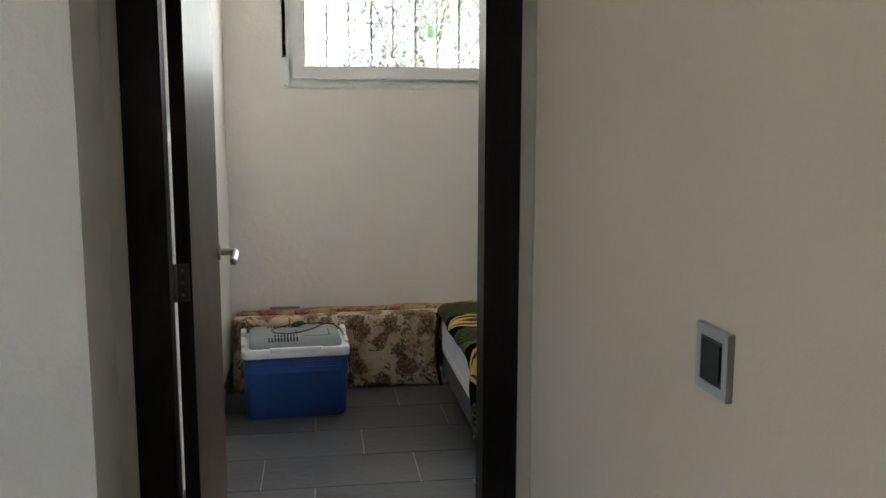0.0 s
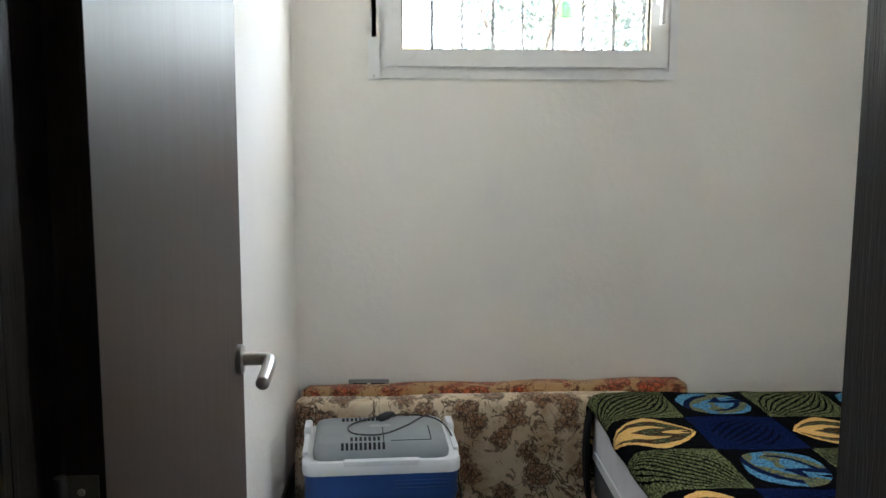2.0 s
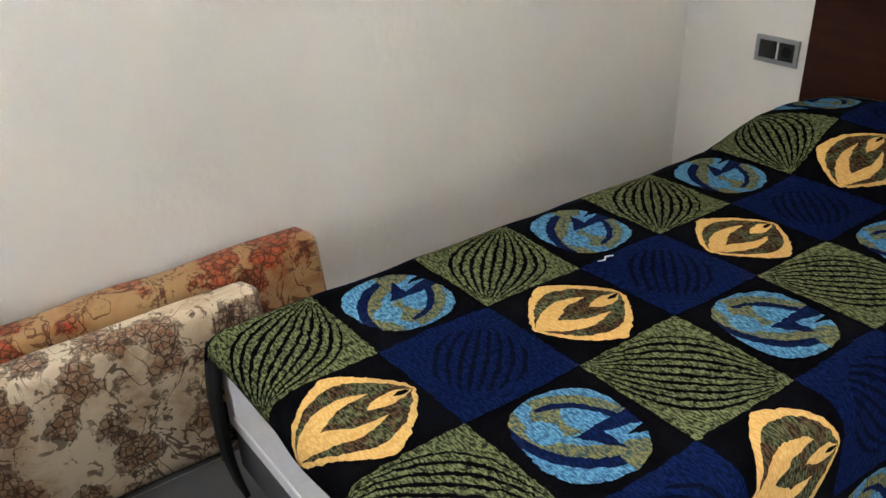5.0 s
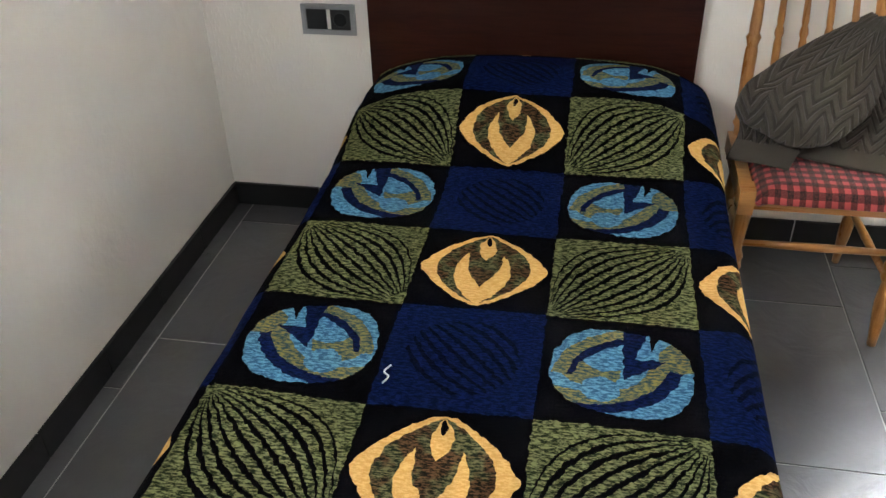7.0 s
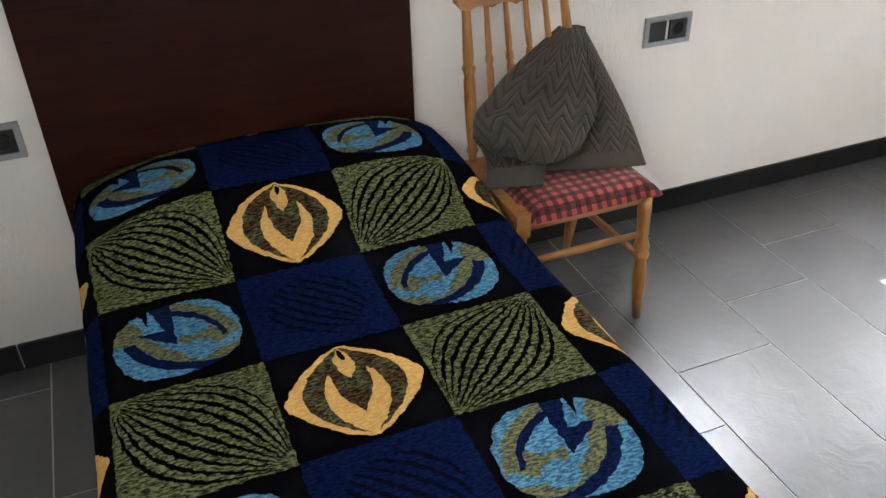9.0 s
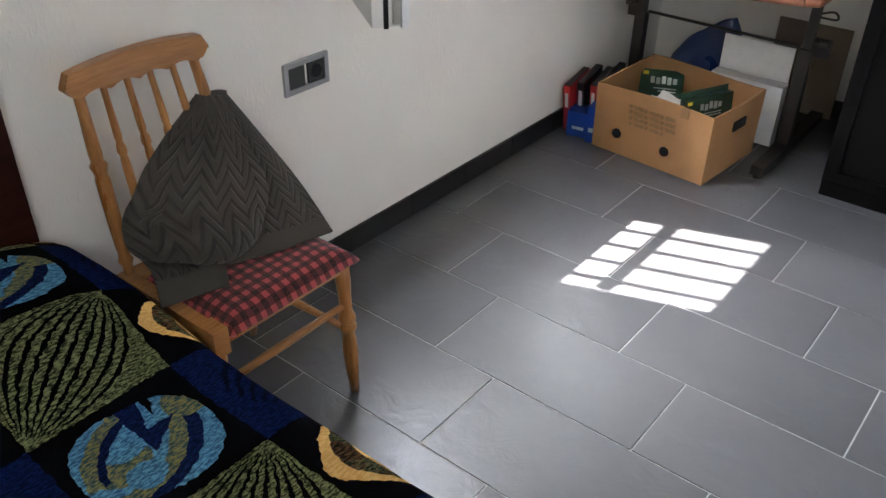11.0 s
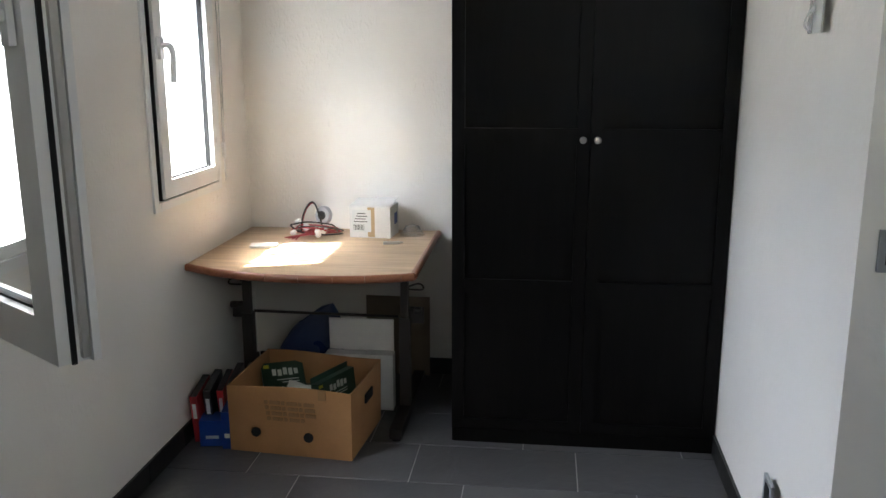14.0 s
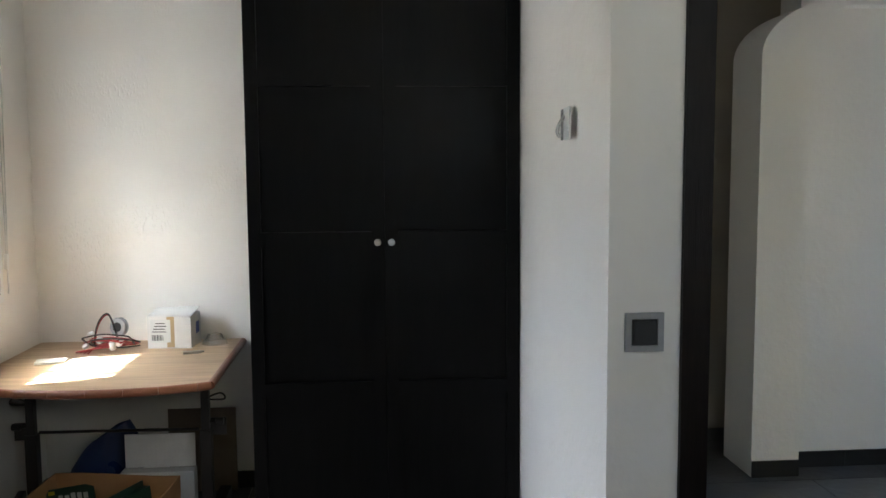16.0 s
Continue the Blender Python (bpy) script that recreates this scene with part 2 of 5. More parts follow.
def sheet(nu, nv, place, close=None, bm=None):
    """A grid of (nu + 1) x (nv + 1) points from place(u, v), with u and v from 0 to 1; keeps u and v as UVs."""
    bm = bm or bmesh.new()
    uv = bm.loops.layers.uv.verify()
    rows = [[bm.verts.new(place(i / nu, j / nv)) for j in range(nv + 1)] for i in range(nu + 1)]
    for i in range(nu):
        for j in range(nv):
            f = bm.faces.new((rows[i][j], rows[i + 1][j], rows[i + 1][j + 1], rows[i][j + 1]))
            for loop, (a, b) in zip(f.loops, ((i, j), (i + 1, j), (i + 1, j + 1), (i, j + 1))):
                loop[uv].uv = (a / nu, b / nv)
    return bm


def wall(name, axis, at0, at1, s0, s1, z0, z1, holes, material, label):
    """A wall along x (axis 'y') or along y (axis 'x') between at0 and at1 in depth, with openings (s0, s1, z0, z1)."""
    ss = sorted({s0, s1, *(h[0] for h in holes), *(h[1] for h in holes)})
    zs = sorted({z0, z1, *(h[2] for h in holes), *(h[3] for h in holes)})
    bm = bmesh.new()
    keep = [[not any(h[0] < (a + b) / 2 < h[1] and h[2] < (c + d) / 2 < h[3] for h in holes) for c, d in zip(zs, zs[1:])] for a, b in zip(ss, ss[1:])]
    pts = {}

    def vert(i, j, k):
        if (i, j, k) not in pts:
            d = (at0, at1)[k]
            pts[i, j, k] = bm.verts.new((ss[i], d, zs[j]) if axis == "y" else (d, ss[i], zs[j]))
        return pts[i, j, k]

    ni, nj = len(ss) - 1, len(zs) - 1
    solid = lambda i, j: 0 <= i < ni and 0 <= j < nj and keep[i][j]
    for i in range(ni):
        for j in range(nj):
            if not keep[i][j]:
                continue
            for k in (0, 1):
                bm.faces.new((vert(i, j, k), vert(i + 1, j, k), vert(i + 1, j + 1, k), vert(i, j + 1, k)))
            for di, dj, e in ((-1, 0, ((i, j), (i, j + 1))), (1, 0, ((i + 1, j), (i + 1, j + 1))), (0, -1, ((i, j), (i + 1, j))), (0, 1, ((i, j + 1), (i + 1, j + 1)))):
                if not solid(i + di, j + dj):
                    (a, b), (c, d) = e
                    bm.faces.new((vert(a, b, 0), vert(c, d, 0), vert(c, d, 1), vert(a, b, 1)))
    return tagged(part(name, bm, material), label, "wall", kind="structure")


# ---- setting: walls ----
wall("wall_north", "y", YN, YN + 0.26, -0.75, XE + 0.26, 0, H, [WIN_N], WALL, "white plaster wall with a high barred window")
wall("wall_east", "x", XE, XE + 0.26, YS - 0.26, YN, 0, H, [WIN_E1, WIN_E2], ROUGHCAST, "white roughcast plaster wall with two windows")
wall("wall_south", "y", YS - 0.26, YS, 0.3, XE, 0, H, [], ROUGHCAST, "white roughcast plaster wall behind the desk")
wall("wall_west", "x", XW - 0.20, XW, YD, YN, 0, H, [], WALL, "white plaster wall beside the door")
wall("wall_door", "y", YH, YD, -0.75, XB, 0, H, [DOOR], WALL, "white plaster wall round the bedroom door")
tagged(part("wall_alcove", prism([(0.606, YS), (0.606, YH - 0.001), (XB - 0.005, YH - 0.001), (XA - 0.007, -0.54), (XA - 0.012, YS)], 0, H), WALL), "white plaster partition beside the wardrobe", "wall", kind="structure")
part("ceiling", box(-3.3, -3.3, H, XE + 0.26, YN + 0.26, H + 0.12), CEIL)
tagged(bpy.data.objects["ceiling"], "plain white painted ceiling", "ceiling", kind="structure")

# hall beyond the door
wall("wall_hall_recess", "x", -0.700, -0.483, 0.34, YH - 0.001, 0, H, [], WALL, "white plaster return beside the bedroom door")
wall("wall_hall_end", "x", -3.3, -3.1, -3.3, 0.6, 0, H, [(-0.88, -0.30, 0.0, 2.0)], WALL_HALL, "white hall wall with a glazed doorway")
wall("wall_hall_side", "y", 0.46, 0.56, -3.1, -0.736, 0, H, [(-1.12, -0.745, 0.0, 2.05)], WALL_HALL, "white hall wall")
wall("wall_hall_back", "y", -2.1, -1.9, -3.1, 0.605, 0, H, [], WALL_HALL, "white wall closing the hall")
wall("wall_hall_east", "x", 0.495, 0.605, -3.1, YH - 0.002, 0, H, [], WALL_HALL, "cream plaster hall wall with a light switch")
wall("wall_hall_south", "y", -1.46, -1.26, -3.1, -0.81, 0, H, [], WALL, "white plaster hall wall with a low black skirting")
wall("wall_hall_pillar", "y", -1.46, -1.15, -0.81, -0.58, 0, 1.95, [], WALL, "white plaster pillar at the hall passage")
rib = bmesh.new()
rib_rows = []
for i in range(17):
    a = math.pi / 2 * i / 16
    outer, inner = (-1.02 + 0.44 * math.cos(a), 1.95 + 0.26 * math.sin(a)), (-1.02 + 0.21 * math.cos(a), 1.95 + 0.225 * math.sin(a))
    rib_rows.append([rib.verts.new((x, y, z)) for y in (-1.46, -1.15) for x, z in (outer, inner)])
for lo, hi in zip(rib_rows, rib_rows[1:]):
    for j, k in ((0, 1), (1, 3), (3, 2), (2, 0)):
        rib.faces.new((lo[j], lo[k], hi[k], hi[j]))
rib.faces.new(rib_rows[-1]), rib.faces.new(rib_rows[0])
tagged(part("arch_rib", rib, WALL, smooth="auto"), "white plaster arch springing from the hall pillar", "arch", kind="structure")
wall("wall_hall_arch", "y", -1.44, -1.17, -3.1, -1.02, 2.178, H, [], WALL, "white plaster wall over the hall arch")

# ---- more materials ----
def blanket_material():
    """Woven plush blanket: a grid of green, blue, navy and yellow leaf motifs on black."""
    m = Mat("plush_leaf_blanket", 0.95, spec=0.012)
    uv = m.coord("UV")
    x, y, _ = m.axes(uv)
    w1 = m.noise(uv, 60, 2) - 0.5
    w2 = m.noise(m.coord("UV", (1, 1.3, 1)), 47, 2) - 0.5
    r = (x * -1.0 + 2.364) / 0.264 + (w1 * 0.05)
    c = (y * -1.0 + 2.600) / 0.265 + (w2 * 0.05)
    row, col = r.floor() , c.floor()
    q = (r.frac() * -1.0) + 0.5
    side = (col > 1.0) * 2.0 - 1.0
    p = c.frac() - 0.5
    pm = p * side
    even_c, odd_r = col.mod2().inv(), row.mod2()       # row 0 lies at the pillow
    odd_r = odd_r.inv()
    # yarn speckle
    yarn = m.noise(m.coord("UV", (1.0, 0.30, 1)), 240, 4, 0.75)
    speck = yarn.step(0.44, 0.58)
    black = (0.0026, 0.0026, 0.0034)
    green = m.mix(speck, (0.014, 0.019, 0.009), (0.165, 0.175, 0.078))
    olive = m.mix(speck, (0.030, 0.060, 0.062), (0.215, 0.185, 0.060))
    brown = m.mix(speck, (0.012, 0.010, 0.007), (0.105, 0.055, 0.028))
    moss = m.mix(speck, (0.012, 0.018, 0.011), (0.125, 0.125, 0.060))
    cyan = m.mix(speck, (0.028, 0.090, 0.165), (0.105, 0.275, 0.410))
    navy = m.mix(speck, (0.0022, 0.0048, 0.022), (0.0050, 0.013, 0.056))
    yellow = m.mix(speck, (0.510, 0.290, 0.085), (0.640, 0.405, 0.150))
    # green leaf: black meridians between two far corners
    a, b = (pm + q) * 0.7071, (pm - q) * 0.7071
    width = (a * 2.25).cos().max(0.02) * 0.43
    lon = b / width
    thick = m.noise(uv, 30, 2) * 0.9 - 0.1
    veins = ((lon * 30.0).sin() > thick) * (lon.abs() < 1.0) * (a.abs() < 0.60)
    c_green = m.mix(veins, green, black)
    # navy field with dark ripples
    c_navy = m.mix(veins * (((p * p) + (q * q)) < 0.135) * 0.7, navy, black)
    # yellow leaf: a rounded diamond with a brown field, a two-horned cup and a drop with an eye
    ap = p.abs()
    ring = (ap / 0.47).pow(1.35) + (q.abs() / 0.46).pow(1.35)
    field = (ap / 0.345) + ((q - 0.0) / 0.445).pow2()
    cup = ap < ((q + 0.05) / 0.40).pow2().inv() * 0.205
    hollow = ap < ((q + 0.23) * 0.6).min((q * 0.10) + 0.115)
    drop = (ap / 0.065) + ((q - 0.27) / 0.17).pow2()
    eye = (p / 0.022).pow(2.0) + ((q - 0.36) / 0.062).pow(2.0)
    mottle = m.mix(m.noise(uv, 22, 2).step(0.42, 0.58), brown, moss)
    k = m.mix(ring < 1.0, black, yellow)
    k = m.mix(field < 1.0, k, mottle)
    k = m.mix(cup * (q < 0.22), k, yellow)
    k = m.mix(hollow * (q > -0.24) * (q < 0.30) * (field < 1.0), k, mottle)
    k = m.mix(drop < 1.0, k, yellow)
    c_yellow = m.mix(eye < 1.0, k, black)
    # blue leaf: olive bands, two navy crescents and a navy bolt on cyan
    blob = ((pm - q * 0.12).abs() / 0.44).pow(2.6) + ((q + (pm * 0.14)).abs() / 0.40).pow(2.4)
    X, Y = pm / 0.45, q / 0.41
    disc = lambda x0, y0, r0: (((X - x0).pow2() + (Y - y0).pow2()) < r0 * r0)
    k = m.mix(disc(-0.45, 0.35, 1.31), cyan, navy)
    k = m.mix(disc(-0.52, 0.43, 1.21), k, olive)
    k = m.mix(disc(-0.50, 0.40, 0.92), k, cyan)
    k = m.mix(disc(-0.42, 0.02, 0.42), k, olive)
    k = m.mix(disc(-0.28, -0.42, 0.27), k, cyan)
    k = m.mix(disc(-0.22, 0.36, 0.36), k, cyan)
    upper = (Y > -0.16) * (X < 0.36)
    k = m.mix(disc(0.35, -0.25, 1.30).inv() * upper, k, cyan)
    k = m.mix(disc(0.35, -0.25, 1.30) * disc(0.35, -0.25, 1.10).inv() * upper, k, olive)
    k = m.mix(disc(0.35, -0.25, 1.10) * disc(0.41, -0.38, 1.10).inv() * upper, k, navy)
    k = m.mix((X > 0.17) * (Y > 0.28), k, cyan)
    k = m.mix(disc(0.88, 0.42, 0.36) * (Y > 0.1), k, olive)
    k = m.mix((X > 0.03) * (X < ((Y - 0.3).max(0.0) * 0.30 + 0.18)) * (Y > (X - 0.07) * 0.8 - 0.12), k, navy)
    k = m.mix((X > 0.07) * (Y < 0.33) * (Y > (X - 0.07) * 0.80 - 0.12), k, navy)
    k = m.mix((X - 0.46 - ((Y - 0.8) * 0.15)).abs() < (Y - 0.50) * 0.20, k, black)
    c_blue = m.mix(blob < 1.0, black, k)
    top = m.mix(even_c, c_yellow, c_green)
    low = m.mix(even_c, c_navy, c_blue)
    m.color(m.mix(odd_r, low, top))
    m.bump((yarn * 0.7) + (m.noise(uv, 520, 2) * 0.5), 0.0019)
    return m.m


def floral(name, ground, shade, bloom, stem, size=7.0, reach=0.36):
    """Printed upholstery: smudged outlined flowers, stems and shaded ground."""
    m = Mat(name, 0.85, spec=0.2)
    o = m.coord()
    base = m.mix(m.noise(o, 6, 5, 0.7, 0.8).step(0.42, 0.72), ground, shade)
    fine = m.noise(o, 75, 4, 0.7)
    patch = m.noise(o, 4.2, 2).step(0.30, 0.40)
    far = m.cells(o, size) + (m.noise(o, 19, 3, 0.65) - 0.5) * 0.95
    bunch = far.step(reach, reach + 0.14).inv() * patch
    petal = m.cells(o, size * 5.0) + (fine - 0.5) * 0.35
    lines = m.cells(o, size * 5.0, "DISTANCE_TO_EDGE") + (fine - 0.5) * 0.06
    tone = m.mix(petal.step(0.2, 0.75), bloom, tuple(c * 0.45 + g * 0.12 for c, g in zip(bloom, ground)))
    c = m.mix(bunch * (fine.step(0.25, 0.60) * 0.75 + 0.2), base, tone)
    c = m.mix(lines.step(0.03, 0.10).inv() * bunch * 0.85, c, stem)
    ringed = ((far - 0.46).abs() < 0.035) * patch
    c = m.mix(ringed * fine.step(0.35, 0.55) * 0.7, c, stem)
    twig = ((m.noise(m.coord(scale=(1.2, 1, 0.8)), 8.5, 3, 0.6, 0.9) - 0.5).abs() < 0.012)
    c = m.mix(twig * m.noise(o, 3.3, 2).step(0.36, 0.48) * 0.8, c, stem)
    leafy = (m.noise(o, 27, 3, 0.6, 1.0) > 0.60) * m.noise(o, 5.1, 2).step(0.42, 0.56)
    c = m.mix(leafy * 0.7, c, stem)
    m.color(c)
    m.bump(m.noise(o, 300, 2) + (m.noise(o, 9, 3) * 0.6), 0.0012)
    return m.sheen(0.15).m


def checked(name):
    """Red and black gingham."""
    m = Mat(name, 0.9, spec=0.15)
    x, y, _ = m.axes(m.coord())
    wob = m.noise(m.coord(), 30, 2) * 0.003
    a, b = ((x + wob) / 0.0140).mod2() < 1.0, ((y + wob) / 0.0140).mod2() < 1.0
    k = m.mix(a, (0.44, 0.065, 0.065), (0.095, 0.018, 0.018))
    k2 = m.mix(a, (0.095, 0.018, 0.018), (0.010, 0.008, 0.008))
    col = m.mix(b, k, k2)
    m.color(m.mix(m.noise(m.coord(), 350, 2).step(0.3, 0.7) * 0.25, col, (0.30, 0.10, 0.09)))
    m.bump(m.noise(m.coord(), 500, 2), 0.001)
    return m.sheen(0.2).m


def towel_material():
    """Charcoal towelling with a woven herringbone relief and a plain border."""
    m = Mat("charcoal_herringbone_towel", 0.97, spec=0.04)
    u, v, _ = m.axes(m.coord("UV"))
    zig = ((u * 4.5).frac() - 0.5).abs() * 1.5
    field = (v < 0.87) * (v > 0.10)
    ribs = (((v * 15.0) + zig * 2.0) * math.tau).sin().step(-0.2, 0.9) * field
    pile = m.noise(m.coord(), 420, 3, 0.7)
    worn = m.noise(m.coord(), 6, 3)
    col = m.mix((pile * 0.6) + (worn * 0.4), (0.048, 0.042, 0.035), (0.098, 0.087, 0.073))
    m.color(m.mix(ribs * 0.45, col, (0.026, 0.023, 0.020)))
    m.bump((ribs * -1.0) + (pile * 0.3), 0.0045)
    return m.sheen(0.12).m


def laminate():
    m = Mat("oak_laminate", 0.38, spec=0.4)
    o = m.coord("Object", (1.2, 14, 14))
    g = m.noise(o, 2.5, 6, 0.6, 0.7)
    m.color(m.mix(g.step(0.3, 0.7), (0.40, 0.27, 0.155), (0.60, 0.44, 0.28)))
    m.rough((g * 0.2) + 0.28)
    return m.m


def cardboard(name, base=(0.40, 0.215, 0.095)):
    m = Mat(name, 0.88, spec=0.15)
    o = m.coord()
    c = m.mix(m.noise(o, 6, 4).step(0.3, 0.7), tuple(k * 0.86 for k in base), base)
    m.color(m.mix(m.noise(o, 160, 2).step(0.55, 0.7) * 0.2, c, tuple(k * 0.7 for k in base)))
    m.bump(m.noise(m.coord(scale=(1, 1, 0.1)), 90, 2), 0.0006)
    return m.m


BLANKET = blanket_material()
FLORAL_RED = floral("rust_floral_print", (0.44, 0.27, 0.125), (0.34, 0.125, 0.042), (0.50, 0.060, 0.018), (0.10, 0.030, 0.015), 9.0, 0.46)
FLORAL_BROWN = floral("brown_floral_print", (0.66, 0.54, 0.39), (0.42, 0.28, 0.16), (0.25, 0.105, 0.050), (0.050, 0.026, 0.015), 10.0, 0.36)
GINGHAM = checked("red_black_gingham")
TOWEL = towel_material()
OAK = laminate()
HINGE = paint("dull_dark_steel", (0.11, 0.105, 0.10), 0.4, 0.5, 0.1, 0.6)
PINE = timber("honey_varnished_wood", (0.27, 0.105, 0.025), (0.44, 0.205, 0.060), 2, 1.5, 0.30, 0.6)
PINE_X = timber("honey_varnished_rail", (0.27, 0.105, 0.025), (0.44, 0.205, 0.060), 1, 1.5, 0.30, 0.6)
EDGING = timber("reddish_beech_edging", (0.19, 0.060, 0.028), (0.30, 0.115, 0.055), 0, 1.5, 0.35)
CARTON = cardboard("brown_cardboard")
GREYBOARD = cardboard("dull_grey_cardboard", (0.20, 0.155, 0.115))
WHITECARD = cardboard("white_coated_cardboard", (0.74, 0.73, 0.71))
TAPE = paint("brown_parcel_tape", (0.42, 0.30, 0.16), 0.3)
BLUE = paint("blue_cooler_plastic", (0.016, 0.066, 0.235), 0.42, 0.5, 0.08, 0, 240, 0.0004)
WHITEP = paint("white_cooler_plastic", (0.74, 0.75, 0.76), 0.38, 0.5, 0.04)
GREYP = paint("grey_cooler_plastic", (0.24, 0.26, 0.275), 0.5, 0.4, 0.1, 0, 220, 0.0004)
DARKHOLE = paint("dark_vent", (0.014, 0.014, 0.015), 0.7, 0.2)
MATTRESS = paint("white_mattress_ticking", (0.72, 0.72, 0.74), 0.9, 0.1, 0.05, 0, 120, 0.002)
BEDBASE = paint("grey_bed_base_fabric", (0.10, 0.10, 0.105), 0.9, 0.1, 0.1)
STRAP = paint("black_webbing", (0.010, 0.010, 0.011), 0.85, 0.15, 0.1, 0, 300, 0.001)
IRON = paint("dark_brown_enamelled_steel", (0.022, 0.017, 0.014), 0.42, 0.5, 0.2)
PACK_GREEN = paint("dark_green_packaging", (0.018, 0.050, 0.032), 0.35, 0.5, 0.15)
PACK_RED = paint("red_packaging", (0.36, 0.018, 0.020), 0.35, 0.5, 0.1)
PACK_BLUE = paint("blue_packaging", (0.010, 0.055, 0.30), 0.35, 0.5, 0.1)
PACK_BLACK = paint("black_packaging", (0.012, 0.012, 0.014), 0.35, 0.5, 0.1)
PACK_NAVY = paint("navy_foil_bag", (0.008, 0.022, 0.085), 0.3, 0.6, 0.25)
PACK_YELLOW = paint("yellow_print", (0.60, 0.48, 0.03), 0.4)
INK = paint("grey_brown_print", (0.28, 0.165, 0.080), 0.85, 0.1)
INK_BLACK = paint("black_print", (0.03, 0.03, 0.03), 0.7, 0.2)
PALE = paint("pale_print", (0.62, 0.64, 0.62), 0.5)
CABLE_RED = paint("red_cable_sheath", (0.28, 0.018, 0.022), 0.4, 0.5, 0.1)
CABLE_BLACK = paint("black_cable_sheath", (0.014, 0.014, 0.015), 0.4, 0.5, 0.1)
SHUTTER = paint("off_white_shutter", (0.66, 0.66, 0.63), 0.45, 0.4, 0.04)
WEBGREY = paint("grey_strap_webbing", (0.26, 0.26, 0.25), 0.9, 0.1, 0.1, 0, 300, 0.001)
IRONGRILLE = paint("grey_painted_iron", (0.20, 0.20, 0.20), 0.5, 0.4, 0.1)
GREENCAP = paint("green_post_cap", (0.05, 0.12, 0.06), 0.5)
BEIGEPOST = paint("beige_concrete_post", (0.42, 0.36, 0.26), 0.8)


def clear_plastic():
    m = Mat("clear_plastic", 0.1, spec=0.5)
    m.p.inputs["Transmission Weight"].default_value = 0.75
    m.p.inputs["IOR"].default_value = 1.2
    m.color((0.86, 0.88, 0.88))
    return m.m


CLEAR = clear_plastic()


# ---- windows ----
def outward(axis, base, s, d, z):
    """A point at s along the wall, d metres outward from its inner face."""
    return (s, base + d, z) if axis == "y" else (base + d, s, z)


def bar_box(axis, base, s0, s1, d0, d1, z0, z1, bm=None):
    a, b = outward(axis, base, s0, d0, z0), outward(axis, base, s1, d1, z1)
    lo, hi = [min(p, q) for p, q in zip(a, b)], [max(p, q) for p, q in zip(a, b)]
    return box(*lo, *hi, bm)


def ring_box(axis, base, s0, s1, z0, z1, w, d0, d1):
    """A rectangular frame of bar width w."""
    bm = bar_box(axis, base, s0, s1, d0, d1, z0, z0 + w)
    bar_box(axis, base, s0, s1, d0, d1, z1 - w, z1, bm)
    bar_box(axis, base, s0, s0 + w, d0, d1, z0 + w, z1 - w, bm)
    bar_box(axis, base, s1 - w, s1, d0, d1, z0 + w, z1 - w, bm)
    return bm


def fixed_window(name, axis, base, hole, label):
    s0, s1, z0, z1 = hole
    w = thing(name, label, "window", kind="structure")
    part("trim", ring_box(axis, base, s0 - 0.03, s1 + 0.03, z0 - 0.032, z1 + 0.03, 0.032, -0.010, -0.001), PVC, w, bevel=0.002)
    part("window_frame", ring_box(axis, base, s0 + 0.001, s1 - 0.001, z0 + 0.001, z1 - 0.001, 0.035, 0.0, 0.07), PVC, w, bevel=0.003)
    part("window_sill", bar_box(axis, base, s0 + 0.001, s1 - 0.001, 0.072, 0.285, z0 + 0.001, z0 + 0.018), PVC, w, "white outer sill")
    return w


def sash(parent, axis, base, s0, s1, z0, z1, d0=-0.028, d1=0.03, bar=0.062, seal=False):
    f = part("sash", ring_box(axis, base, s0, s1, z0, z1, bar, d0, d1), PVC, parent, bevel=0.004)
    if seal:
        part("outer_seal", ring_box(axis, base, s0 - 0.006, s1 + 0.006, z0 - 0.006, z1 + 0.006, 0.0055, d0 + 0.012, d1 - 0.02), RUBBER, f, "black seal round the sash")
    g = part("gasket", ring_box(axis, base, s0 + bar - 0.004, s1 - bar + 0.004, z0 + bar - 0.004, z1 - bar + 0.004, 0.008, -0.010, 0.010), RUBBER, f, "thin black rubber gasket")
    p = part("pane", bar_box(axis, base, s0 + bar, s1 - bar, -0.002, 0.004, z0 + bar, z1 - bar), GLASS, f, "clear glass pane")
    p.visible_shadow = False
    return f


def sash_handle(parent, axis, base, s, z, d=-0.03):
    h = part("sash_handle", bar_box(axis, base, s - 0.014, s + 0.014, d - 0.012, d, z - 0.035, z + 0.04), PVC, parent, "white lever handle", bevel=0.004)
    pts = [outward(axis, base, s, d - a, z + b) for a, b in ((0.005, 0.01), (0.035, 0.012), (0.048, -0.01), (0.048, -0.05), (0.044, -0.115))]
    part("lever", tube(pts, 0.010, 10), PVC, parent, smooth=True)


def shutter(parent, axis, base, s0, s1, z_low, z1):
    z, i = z_low, 0
    while z < z1 - 0.01:
        top = min(z + 0.044, z1)
        part("slat", bar_box(axis, base, s0 + 0.02, s1 - 0.02, 0.135, 0.148, z, top - 0.004), SHUTTER, parent, bevel=0.003, seg=1)
        z += 0.044
    for s in (s0 + 0.001, s1 - 0.021):
        part("guide_rail", bar_box(axis, base, s, s + 0.019, 0.122, 0.16, hole_floor(base, z_low), z1), PVC, parent)


def hole_floor(base, z_low):
    return (WIN_N[2] if base == YN else WIN_E1[2]) + 0.019


